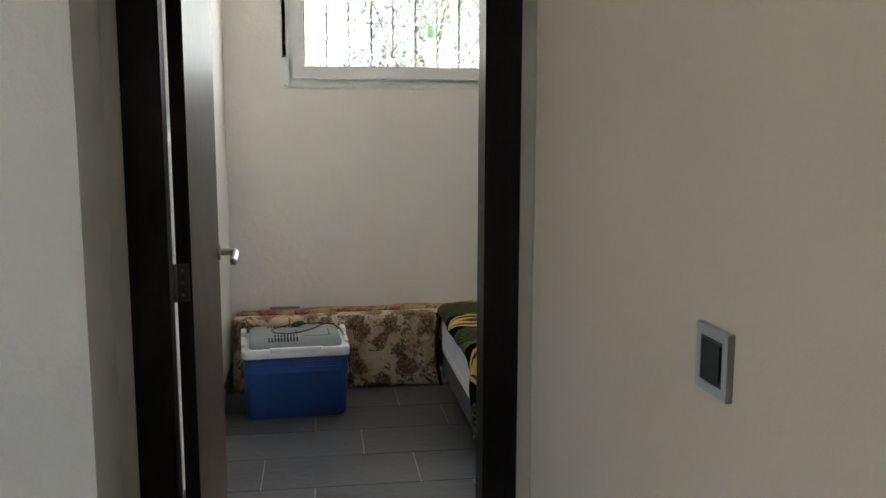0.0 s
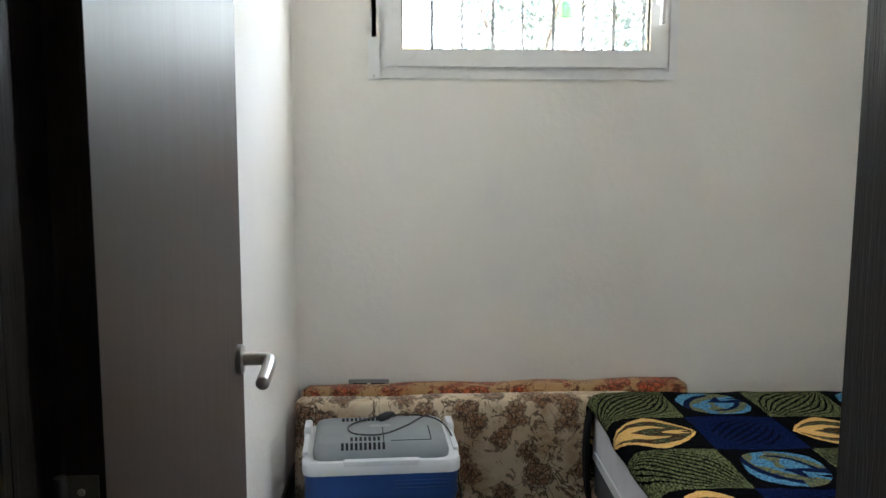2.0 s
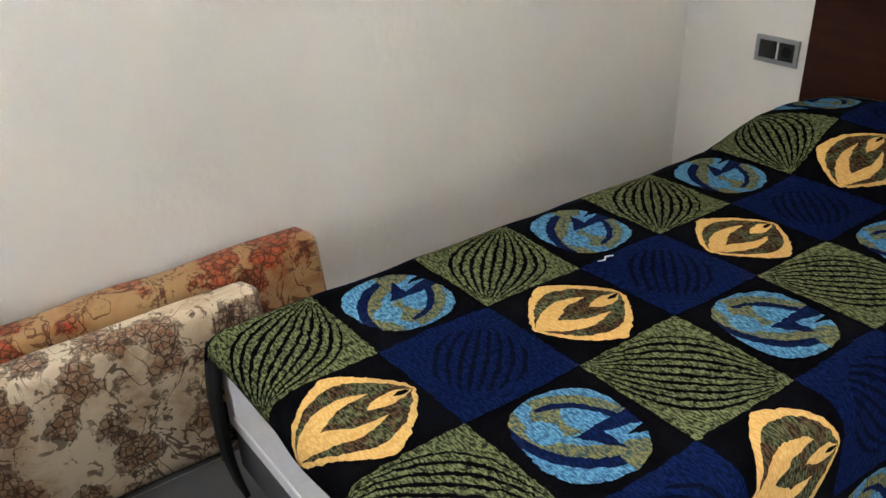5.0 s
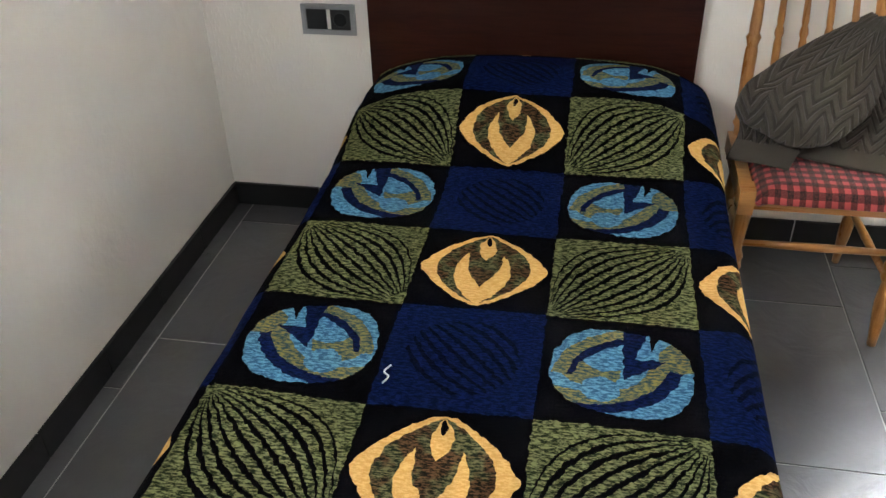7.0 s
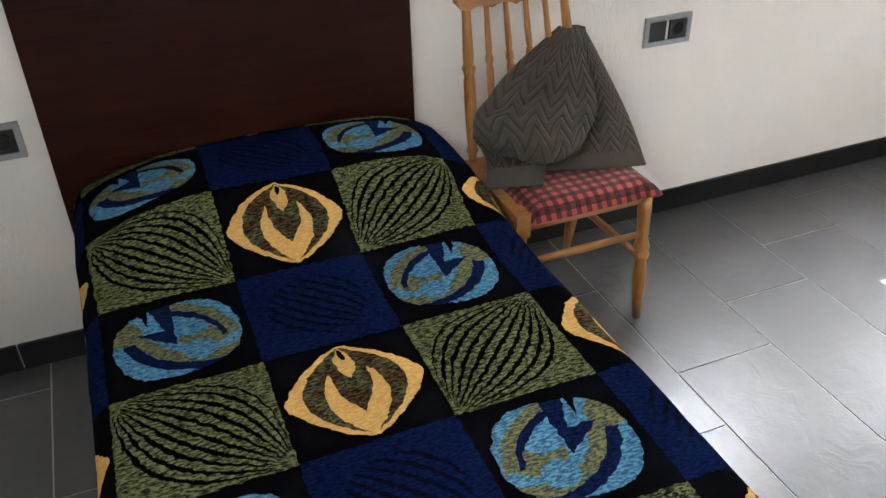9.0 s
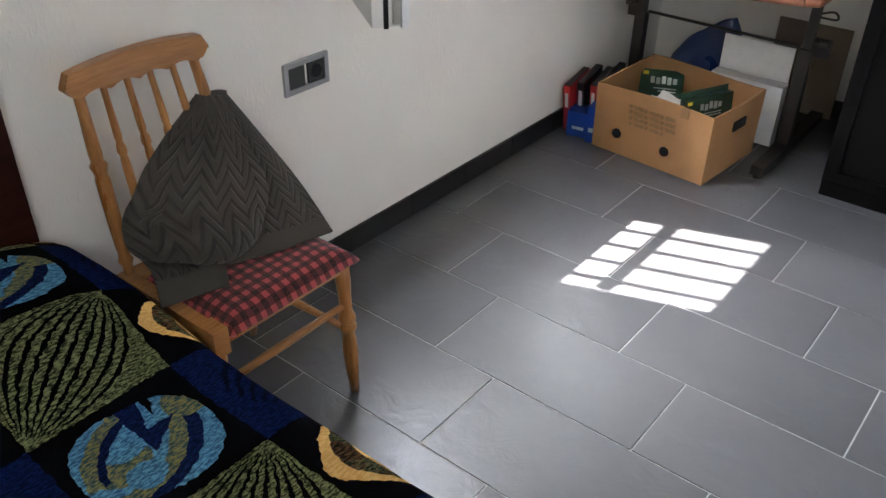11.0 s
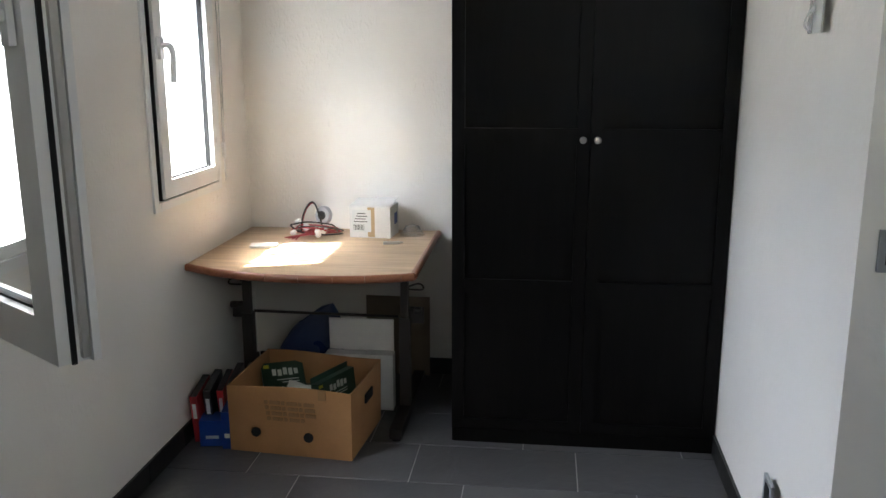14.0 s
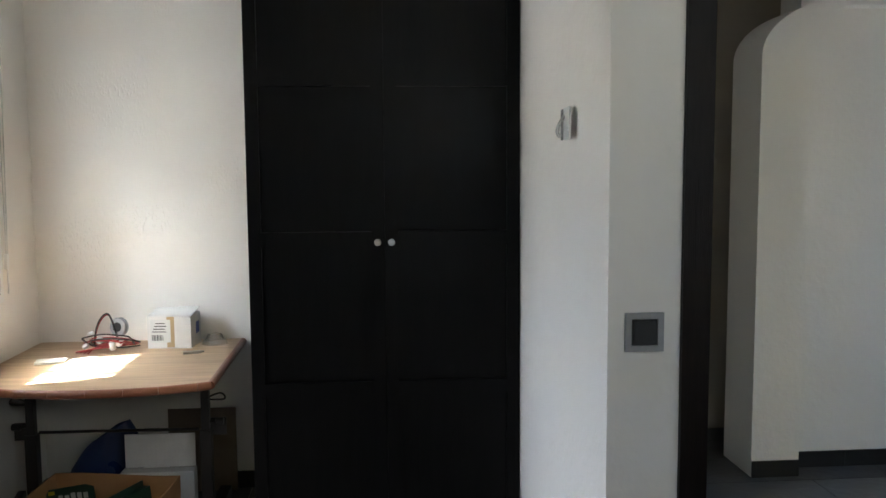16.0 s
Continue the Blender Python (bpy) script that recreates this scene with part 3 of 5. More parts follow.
def grille(axis, base, s0, s1, z0, z1, n, cross, label, twist):
    g = thing("window_grille", label, "window grille", group="iron window grilles")
    for i in range(n):
        s = s0 + (i + 0.5) * (s1 - s0) / n
        part("bar", bar_turned(axis, base, s, z0, z1, twist and i % 2 == 0, 0.0085 if twist else 0.0135), IRONGRILLE, g)
    for z in cross:
        part("crossbar", bar_box(axis, base, s0, s1, 0.205, 0.222, z - 0.03, z + 0.03), IRONGRILLE, g)
    return g


def bar_turned(axis, base, s, z0, z1, twisted, radius):
    bm, r, rings = bmesh.new(), radius, []
    steps = 60 if twisted else 1
    for k in range(steps + 1):
        z = z0 + (z1 - z0) * k / steps
        ang = math.pi / 4 + (k * 0.42 if twisted else 0)
        rings.append([bm.verts.new(outward(axis, base, s + r * math.cos(ang + j * math.pi / 2), 0.214 + r * math.sin(ang + j * math.pi / 2), z)) for j in range(4)])
    for p, q in zip(rings, rings[1:]):
        for j in range(4):
            bm.faces.new((p[j], p[(j + 1) % 4], q[(j + 1) % 4], q[j]))
    bm.faces.new(rings[0]), bm.faces.new(rings[-1])
    return bm


def strap_winder(axis, base, s, z, z_top, w=0.022):
    t = thing("shutter_strap_winder", "white plastic winder plate with a grey shutter strap", "strap winder")
    part("cover_plate", bar_box(axis, base, s - w, s + w, -0.022, -0.001, z, z + 0.16), PVC, t, bevel=0.005)
    part("strap", bar_box(axis, base, s - 0.009, s + 0.009, -0.010, -0.007, z + 0.14, z_top), WEBGREY, t, "grey woven strap")
    part("screw", bar_box(axis, base, s - 0.004, s + 0.004, -0.024, -0.022, z + 0.012, z + 0.02), STEEL, t)


w1 = fixed_window("window_1", "y", YN, WIN_N, "white plastic window with a closed sash, high in the wall")
f = sash(w1, "y", YN, WIN_N[0] + 0.02, WIN_N[1] - 0.02, WIN_N[2] + 0.012, WIN_N[3] - 0.02)
sash_handle(f, "y", YN, WIN_N[1] - 0.05, 1.85)
shutter(w1, "y", YN, WIN_N[0], WIN_N[1], 2.20, WIN_N[3])
grille("y", YN, -0.147, 0.955, 1.592, 2.265, 9, (), "grey iron window bars, every second one twisted", True)
strap_winder("y", YN, -0.186, 1.53, 2.5)

w2 = fixed_window("window_2", "x", XE, WIN_E1, "white plastic window whose sash stands open into the room")
shutter(w2, "x", XE, WIN_E1[0], WIN_E1[1], 1.92, WIN_E1[3])
grille("x", XE, 0.270, 0.820, 0.99, 2.11, 5, (1.545,), "iron bars outside the open window", False)
strap_winder("x", XE, 0.920, 0.915, 2.4)
# the open sash is built closed at the origin of its hinge, then turned into the room
leaf = part("open_sash", ring_box("x", 0, -0.66, 0, 0.962, 2.11, 0.075, -0.028, 0.03), PVC, w2, "sash standing open into the room", bevel=0.004)
leaf.matrix_local = pose(XE - 0.035, 0.875, 0, 0, 0, -124)
part("gasket", ring_box("x", 0, -0.588, -0.072, 1.034, 2.038, 0.008, -0.010, 0.010), RUBBER, leaf, "black rubber gasket")
part("edge_seal", bar_box("x", 0, -0.664, -0.66, -0.006, 0.003, 0.96, 2.10), RUBBER, leaf, "black rubber edge seal")
part("lock_strip", bar_box("x", 0, -0.672, -0.661, 0.010, 0.024, 0.97, 2.09), STEEL, leaf, "steel lock strip along the edge")
part("rebate", bar_box("x", 0, -0.676, -0.66, 0.026, 0.040, 0.962, 2.10), PVC, leaf)
p = part("pane", bar_box("x", 0, -0.585, -0.075, -0.002, 0.004, 1.037, 2.035), GLASS, leaf, "clear glass pane")
p.visible_shadow = False
sash_handle(leaf, "x", 0, -0.625, 1.52)
for z in (1.0, 2.02):
    part("hinge", rod((-0.02, 0.012, z - 0.04), (-0.02, 0.012, z + 0.04), ((0, 0.009), (1, 0.009))), PVC, leaf)

w3 = fixed_window("window_3", "x", XE, WIN_E2, "white plastic window with a closed sash beside the desk")
f = sash(w3, "x", XE, WIN_E2[0] + 0.02, WIN_E2[1] - 0.02, WIN_E2[2] + 0.012, WIN_E2[3] - 0.02, seal=True)
sash_handle(f, "x", XE, WIN_E2[1] - 0.048, 1.50)
shutter(w3, "x", XE, WIN_E2[0], WIN_E2[1], 1.775, WIN_E2[3])
grille("x", XE, -0.86, -0.31, 0.99, 2.11, 4, (), "iron bars outside the closed window", False)
cord = thing("blind_cord", "thin off-white pull cord with a small cleat", "blind cord")
part("cord_line", tube([(XE - 0.006, -1.0, 2.5), (XE - 0.006, -0.985, 1.7), (XE - 0.008, -0.955, 1.10)], 0.0025, 6), SHUTTER, cord)
part("cord_return", tube([(XE - 0.006, -0.965, 2.5), (XE - 0.006, -0.955, 1.7), (XE - 0.008, -0.942, 1.10)], 0.0025, 6), SHUTTER, cord)
part("cleat", box(XE - 0.014, -0.955, 1.06, XE - 0.001, -0.935, 1.12), PVC, cord, bevel=0.004)
part("cord_end", tube([(XE - 0.010, -0.945, 1.07), (XE - 0.012, -0.94, 1.0), (XE - 0.012, -0.938, 0.96)], 0.004, 6), PVC, cord)

# ---- bedroom door ----
frame_ob = thing("door_frame", "dark wenge door frame with flat architraves", "door frame", kind="structure")
JL, JR, JT = -0.384, 0.376, 2.058
part("hinge_jamb", box(DOOR[0] + 0.001, YH - 0.004, 0, JL, YD + 0.002, JT), WENGE, frame_ob, bevel=0.002)
part("strike_jamb", box(JR, YH - 0.004, 0, DOOR[1] - 0.001, 0.663, JT), WENGE, frame_ob, bevel=0.002)
part("strike_rebate", box(0.419, 0.6635, 0, DOOR[1] - 0.001, YD + 0.002, JT), WENGE, frame_ob)
part("head_jamb", box(DOOR[0] + 0.001, YH - 0.004, JT, DOOR[1] - 0.001, YD + 0.002, DOOR[3] - 0.001), WENGE, frame_ob, bevel=0.002)
part("stop", box(JL + 0.001, YH - 0.003, 0, JL + 0.028, 0.60, JT), WENGE, frame_ob)
for y0, y1, l0, l1, a0, a1 in ((YH - 0.018, YH - 0.0045, -0.443, -0.356, 0.370, 0.456), (YD + 0.0025, YD + 0.016, -0.478, -0.388, 0.418, 0.476)):
    part("architrave", box(l0, y0, 0, l1, y1, 2.15), WENGE, frame_ob, bevel=0.003)
    part("architrave", box(a0, y0, 0, a1, y1, 2.15), WENGE, frame_ob, bevel=0.003)
    part("architrave", box(l1, y0, JT + 0.012, a0, y1, 2.15), WENGE, frame_ob, bevel=0.003)

door = thing("door_1", "open dark veneered bedroom door with a steel lever handle", "door", pose(-0.325, 0.676, 0, 0, 0, 91.6), kind="structure")
part("door_leaf", box(0, 0, 0.008, 0.735, 0.036, 2.045), LEAF, door, bevel=0.002)
part("edge_band", box(-0.002, 0.0, 0.008, -0.0002, 0.036, 2.045), WENGE, door)
for y, sgn in ((0.0, -1), (0.036, 1)):
    h = part("door_handle", rod((0.686, y, 0.922), (0.686, y + sgn * 0.010, 0.922), ((0, 0.026), (0.8, 0.026), (1, 0.023)), 24), STEEL, door, "brushed steel lever on a round rose", smooth="auto")
    part("lever", tube([(0.686, y + sgn * 0.008, 0.922), (0.686, y + sgn * 0.045, 0.922), (0.676, y + sgn * 0.056, 0.920), (0.636, y + sgn * 0.058, 0.914), (0.591, y + sgn * 0.056, 0.904)], 0.0115, 12), STEEL, h, smooth=True)
for z in (0.25, 0.945, 1.80):
    g = part("hinge", rod((-0.006, 0.040, z - 0.046), (-0.006, 0.040, z + 0.046), ((0, 0.006), (1, 0.006)), 14), HINGE, door, "dark steel butt hinge", smooth="auto")
    part("hinge_plate", box(-0.0045, 0.006, z - 0.046, -0.0022, 0.034, z + 0.046), HINGE, g, bevel=0.001)
    for dz in (-0.03, 0.0, 0.03):
        part("screw", rod((-0.0045, 0.022, z + dz), (-0.0055, 0.022, z + dz), ((0, 0.004), (1, 0.003)), 8), STEEL, g)


# ---- electrical plates ----
def plate(name, label, m, gangs, category="wall socket"):
    """A silver frame with anthracite inserts, in the xz plane, its back at y = 0 and its front towards -y."""
    t = thing(name, label, category, m, "sockets and switches in silver frames")
    w, h = 0.088 + 0.071 * (gangs - 1), 0.088
    bm = ring_box("y", 0, -w / 2, w / 2, -h / 2, h / 2, 0.014, -0.010, -0.0005)
    part("cover_frame", bm, SILVER, t, bevel=0.004, seg=3)
    for i, kind in enumerate(("blank", "outlet")[:gangs] if gangs > 1 else ("rocker",)):
        cx = -w / 2 + 0.044 + 0.071 * i
        ins = part({"blank": "blank_insert", "outlet": "outlet", "rocker": "rocker"}[kind], box(cx - 0.029, -0.0075, -0.029, cx + 0.029, -0.001, 0.029), ANTHRACITE, t, bevel=0.0015)
        if kind == "outlet":
            part("outlet_ring", rod((cx, -0.0076, 0), (cx, -0.0092, 0), ((0, 0.0215), (1, 0.0200)), 24), ANTHRACITE, ins, smooth="auto")
            part("well", rod((cx, -0.0093, 0), (cx, -0.0097, 0), ((0, 0.0185), (1, 0.0185)), 24), DARKHOLE, ins)
        if kind == "rocker":
            part("rocker_face", box(cx - 0.024, -0.011, -0.024, cx + 0.024, -0.0077, 0.024), ANTHRACITE, ins, bevel=0.002)
    return t


plate("wall_socket", "silver double wall socket plate beside the headboard", pose(XE, 2.781, 0.638, 0, 0, -90), 2)
plate("wall_socket", "silver double wall socket plate near the wooden chair", pose(XE, 0.941, 0.634, 0, 0, -90), 2)
plate("wall_socket", "silver double wall socket plate behind the folded cushions", pose(-0.215, YN, 0.322), 2)
plate("light_switch", "silver light switch with a black rocker beside the door", pose(0.560, YD + 0.0005, 1.080, 0, 0, 180), 1, "light switch")
plate("light_switch", "silver light switch with a black rocker in the hall", pose(0.495, -0.403, 1.014, 0, 0, -90), 1, "light switch")
plate("wall_socket", "silver wall socket low beside the wardrobe", pose(XA + 0.0245, 0.32, 0.30, 0, 0, 87.6), 1)

hook = thing("wall_hook", "small clear plastic hook stuck on the wall", "wall hook", pose(XA + 0.0245, 0.345, 1.565, 0, 0, 87.6))
part("backplate", box(-0.020, -0.004, -0.042, 0.060, 0, 0.042), PALE, hook, "pale grey self-adhesive plate", bevel=0.0015)
part("front_plate", box(-0.060, -0.0045, -0.042, -0.021, 0, 0.040), CLEAR, hook, "clear plastic tab", bevel=0.0015)
part("hook_tongue", tube([(0.0, -0.005, 0.02), (0.0, -0.018, 0.0), (0.0, -0.024, -0.022), (0.0, -0.016, -0.034)], 0.005, 8), CLEAR, hook, smooth=True)

# ---- bed ----
bed = thing("bed", "single divan bed base on short black legs", "bed", pose(0, 0, 0))
part("divan_base", box(0.572, 1.735, 0.13, 2.585, 2.605, 0.24), BEDBASE, bed, bevel=0.012)
for x in (0.66, 2.50):
    for y in (1.79, 2.55):
        part("leg", rod((x, y, 0), (x, y, 0.131), ((0, 0.022), (0.1, 0.025), (1, 0.027)), 16), STRAP, bed, smooth="auto")
mat_ob = tagged(part("mattress", box(0.566, 1.725, 0.242, 2.59, 2.615, 0.455), MATTRESS, bevel=0.035, seg=4), "white mattress under the patterned blanket", "mattress")
for z in (0.278, 0.418):
    for a, b in (((0.566, 1.76, z), (0.566, 2.58, z)), ((0.60, 1.725, z), (2.56, 1.725, z)), ((0.60, 2.615, z), (2.56, 2.615, z))):
        part("piping", rod(a, b, ((0, 0.001), (0.01, 0.004), (0.99, 0.004), (1, 0.001)), 8), MATTRESS, mat_ob, "corded mattress edge", smooth="auto")
head = thing("headboard", "tall dark mahogany board standing against the wall", "headboard")
part("panel", box(2.612, 1.752, 0.0, XE - 0.004, 2.655, 1.18), MAHOGANY, head, bevel=0.004)
part("top_edge", box(2.610, 1.750, 1.182, XE - 0.003, 2.657, 1.20), MAHOGANY, head, bevel=0.003)


def blanket():
    """The blanket: a length profile from foot to pillow, and a cross profile with rounded edges and hanging sides."""
    prof = [(0.548, 0.430), (0.552, 0.448), (0.564, 0.462), (0.59, 0.471), (0.65, 0.474), (2.00, 0.466), (2.09, 0.475), (2.16, 0.515), (2.23, 0.565), (2.31, 0.597), (2.42, 0.606), (2.52, 0.592), (2.585, 0.555), (2.606, 0.52)]
    s = [0.0]
    for (a, b), (c, d) in zip(prof, prof[1:]):
        s.append(s[-1] + math.hypot(c - a, d - b))
    shift = 0.65 - s[4]
    half, rad, hang = 0.460, 0.045, 0.27
    reach = half - rad + rad * math.pi / 2 + hang
    n_u, n_v = 240, 120
    bm = bmesh.new()
    uv = bm.loops.layers.uv.verify()
    rows, keys = [], {}
    for i in range(n_u + 1):
        at = s[-1] * i / n_u
        k = max(j for j in range(len(s) - 1) if s[j] <= at + 1e-9)
        f = (at - s[k]) / (s[k + 1] - s[k])
        x, z = prof[k][0] + f * (prof[k + 1][0] - prof[k][0]), prof[k][1] + f * (prof[k + 1][1] - prof[k][1])
        row = []
        for j in range(n_v + 1):
            t = -reach + 2 * reach * j / n_v
            a, sg = abs(t), 1 if t > 0 else -1
            rise = max(0.0, z - 0.47)
            if a < half - rad:
                off, drop = a, 0.0
            elif a < half - rad + rad * math.pi / 2:
                g = (a - half + rad) / rad
                off, drop = half - rad + rad * math.sin(g), rad * (1 - math.cos(g))
            else:
                e = a - (half - rad + rad * math.pi / 2)
                off, drop = half + e * 0.10 + 0.012 * math.sin(x * 9 + sg) * e / hang, rad + e * 0.99
            drop += rise * (min(a, half) / half) ** 4 * 0.75
            w = noise.noise((x * 5, t * 5, 3.1)) * 0.006 + noise.noise((x * 14, t * 14, 1.7)) * 0.0025
            v = bm.verts.new((x + 0.01 * noise.noise((t * 6, 0.3, 2.0)) * (1 if i < 20 else 0), 2.17 + sg * off + (w if drop > 0.05 else 0), z - drop + w))
            along = at + shift
            keys[v] = (along if along < 2.1 else 2.1 + (along - 2.1) * 1.2, 2.17 + t)
            row.append(v)
        rows.append(row)
    for p, q in zip(rows, rows[1:]):
        for j in range(n_v):
            fc = bm.faces.new((p[j], q[j], q[j + 1], p[j + 1]))
            for loop in fc.loops:
                loop[uv].uv = keys[loop.vert]
    ob = part("blanket", bm, BLANKET, smooth=True)
    mod = ob.modifiers.new("thickness", "SOLIDIFY")
    mod.thickness, mod.offset = 0.008, 1.0
    return tagged(ob, "plush blanket of green, blue and yellow leaf squares over the bed", "blanket")


blanket()
strap = thing("bed_strap", "black webbing strap hanging from the bed's corner", "strap")
part("webbing", sheet(16, 4, lambda u, v: (0.565 - 0.022 * math.sin(u * 3.1), 2.575 + 0.062 * v - 0.02 * u + 0.006 * math.sin(u * 9), 0.44 - 0.36 * u)), STRAP, strap, smooth=True)
strap.children[0].modifiers.new("thickness", "SOLIDIFY").thickness = 0.012

lint = thing("thread_scrap", "scrap of pale thread lying on the blanket", "thread scrap")
part("thread", tube([(1.345, 2.318, 0.487), (1.360, 2.311, 0.489), (1.372, 2.321, 0.488), (1.388, 2.313, 0.489)], 0.0014, 6), PALE, lint)

# ---- folded floral cushions ----
def cushion(name, label, x0, x1, y, z_mid, slope, thick, lean, mat, seed):
    """A long foam cushion on its edge, with soft bulging faces and piped ends."""
    w, rings, nu, nv = x1 - x0, [], 60, 28
    bm = bmesh.new()
    for i in range(nu + 1):
        u = i / nu
        z1 = z_mid * (1 + slope * (u - 0.5))
        end = min(1.0, math.sqrt(max(0.0, 1 - (1 - min(u, 1 - u) * w / 0.03) ** 2))) if min(u, 1 - u) * w < 0.03 else 1.0
        ring = []
        for j in range(nv):
            a = math.tau * j / nv
            cy, cz = math.cos(a), math.sin(a)
            sy, sz = math.copysign(abs(cy) ** 0.34, cy), math.copysign(abs(cz) ** 0.22, cz)
            yy = sy * thick / 2 * (0.45 + 0.55 * end) + noise.noise((u * 7 * w, cz * 1.3, seed)) * 0.007
            zz = z1 / 2 + sz * z1 / 2 * (0.93 + 0.07 * end) + noise.noise((u * 5 * w, cy, seed + 4)) * 0.006 * (sz > 0)
            ring.append(bm.verts.new((x0 + w * u, y + yy + lean * (zz / z1), max(zz, 0.0))))
        rings.append(ring)
    for p, q in zip(rings, rings[1:]):
        for j in range(nv):
            bm.faces.new((p[j], p[(j + 1) % nv], q[(j + 1) % nv], q[j]))
    bm.faces.new(rings[0]), bm.faces.new(rings[-1][::-1])
    t = thing(name, label, "seat cushion", group="folded floral cushions")
    part("cover", bm, mat, t, smooth=True)
    for x in (x0 + 0.012, x1 - 0.012):
        part("piping", tube([(x, y - thick * 0.36, 0.03), (x, y - thick * 0.40 + lean * 0.5, z1 * 0.5), (x, y - thick * 0.30 + lean, z1 - 0.02)], 0.004, 6), mat, t)
    return t


cushion("seat_cushion", "long foam cushion with a rust-red flower print against the wall", -0.465, 1.025, 3.00, 0.372, 0.06, 0.115, 0.075, FLORAL_RED, 2.0)
cushion("seat_cushion", "long foam cushion with a faded brown flower print on its edge", -0.468, 0.772, 2.862, 0.378, 0.05, 0.105, 0.03, FLORAL_BROWN, 9.0)

# ---- cool box ----
cool = thing("cool_box", "blue electric cool box with a grey vented lid and white rim", "cool box", pose(-0.146, 2.562, 0, 0, 0, 4.0))
def loft(levels, corner=0.035, bm=None):
    """A rounded box from (z, half width, half depth) levels."""
    bm, rings = bm or bmesh.new(), []
    for z, hx, hy in levels:
        ring = []
        for k, (sx, sy) in enumerate(((1, 1), (-1, 1), (-1, -1), (1, -1))):
            for a in range(5):
                ang = k * math.pi / 2 + a * math.pi / 8
                ring.append(bm.verts.new((sx * (hx - corner) + corner * math.cos(ang), sy * (hy - corner) + corner * math.sin(ang), z)))
        rings.append(ring)
    for p, q in zip(rings, rings[1:]):
        for j in range(len(p)):
            bm.faces.new((p[j], p[(j + 1) % len(p)], q[(j + 1) % len(q)], q[j]))
    bm.faces.new(rings[0][::-1]), bm.faces.new(rings[-1])
    return bm
part("body", loft(((0.0, 0.212, 0.158), (0.012, 0.218, 0.163), (0.20, 0.224, 0.169), (0.212, 0.228, 0.173), (0.222, 0.228, 0.173), (0.232, 0.226, 0.171), (0.288, 0.228, 0.173))), BLUE, cool, smooth="auto")
for z in (0.238, 0.250, 0.262):
    part("groove", box(0.04, -0.1755, z, 0.19, -0.171, z + 0.004), BLUE, cool)
part("rim", loft(((0.288, 0.231, 0.177), (0.293, 0.233, 0.180), (0.322, 0.233, 0.180), (0.329, 0.229, 0.176))), WHITEP, cool, "white plastic rim", smooth="auto")
part("grip", loft(((0.318, 0.11, 0.012), (0.326, 0.115, 0.014), (0.334, 0.112, 0.012)), 0.010), WHITEP, cool, "white grip along the front edge", smooth="auto").location = (0.0, -0.171, 0)
for sx in (-1, 1):
    part("handle_hinge", loft(((0.30, 0.013, 0.045), (0.352, 0.012, 0.042), (0.36, 0.010, 0.036)), 0.008), WHITEP, cool, "white handle pivot", smooth="auto").location = (sx * 0.226, 0.11, 0)
    part("handle_side", box(sx * 0.226 - 0.008, -0.10, 0.318, sx * 0.226 + 0.008, 0.115, 0.338), WHITEP, cool, "white carrying handle", bevel=0.005)
lid = part("lid", loft(((0.329, 0.200, 0.158), (0.345, 0.202, 0.155), (0.362, 0.196, 0.140), (0.370, 0.186, 0.125), (0.371, 0.180, 0.118)), 0.03), GREYP, cool, "dusty grey plastic lid with vent slots", smooth="auto")
def slot_row(x0, y, n, z, tilt, long):
    for i in range(n):
        b = box(-0.0038, -long, -0.0015, 0.0038, long, 0.0015)
        o = part("vent_slot", b, DARKHOLE, lid)
        o.matrix_local = pose(x0 + i * 0.0135, y, z, tilt, 0, 0)
slot_row(-0.115, -0.1335, 10, 0.3640, 27, 0.0135)
slot_row(-0.088, -0.090, 7, 0.3712, 0, 0.016)
slot_row(-0.115, 0.098, 9, 0.3712, 0, 0.014)
part("seam", box(0.03, -0.112, 0.3705, 0.15, -0.109, 0.3722), DARKHOLE, lid)
part("seam", box(0.148, -0.11, 0.3705, 0.151, 0.02, 0.3722), DARKHOLE, lid)
part("seam", box(0.006, -0.118, 0.3705, 0.009, 0.05, 0.3722), DARKHOLE, lid)
part("badge", loft(((0.371, 0.035, 0.016), (0.3725, 0.034, 0.015)), 0.014), SILVER, lid, "worn oval badge").location = (0.0, 0.03, 0)
cool.scale = (1.05, 1.0, 1.0)
cord = thing("power_cord", "black power cord with a plug lying on the cool box", "power cord", pose(-0.146, 2.562, 0, 0, 0, 4.0))
Zc = 0.378
part("cord_loop", tube([(0.02, 0.085, Zc), (0.06, 0.115, Zc), (-0.02, 0.10, Zc), (-0.10, 0.02, Zc), (-0.085, -0.055, Zc), (0.0, -0.07, Zc), (0.08, 0.0, Zc), (0.14, 0.085, Zc), (0.17, 0.11, Zc)], 0.0028, 6), CABLE_BLACK, cord)
part("cord_tail", tube([(0.05, 0.11, Zc + 0.003), (0.13, 0.10, Zc + 0.003), (0.20, 0.06, Zc - 0.005), (0.238, 0.0, 0.33), (0.252, -0.04, 0.22), (0.262, -0.06, 0.12)], 0.0028, 6), CABLE_BLACK, cord)
part("plug", rod((-0.005, 0.06, Zc + 0.008), (0.05, 0.105, Zc + 0.010), ((0, 0.006), (0.1, 0.012), (0.55, 0.014), (0.9, 0.009), (1, 0.004)), 12), CABLE_BLACK, cord, "black plug", smooth="auto")

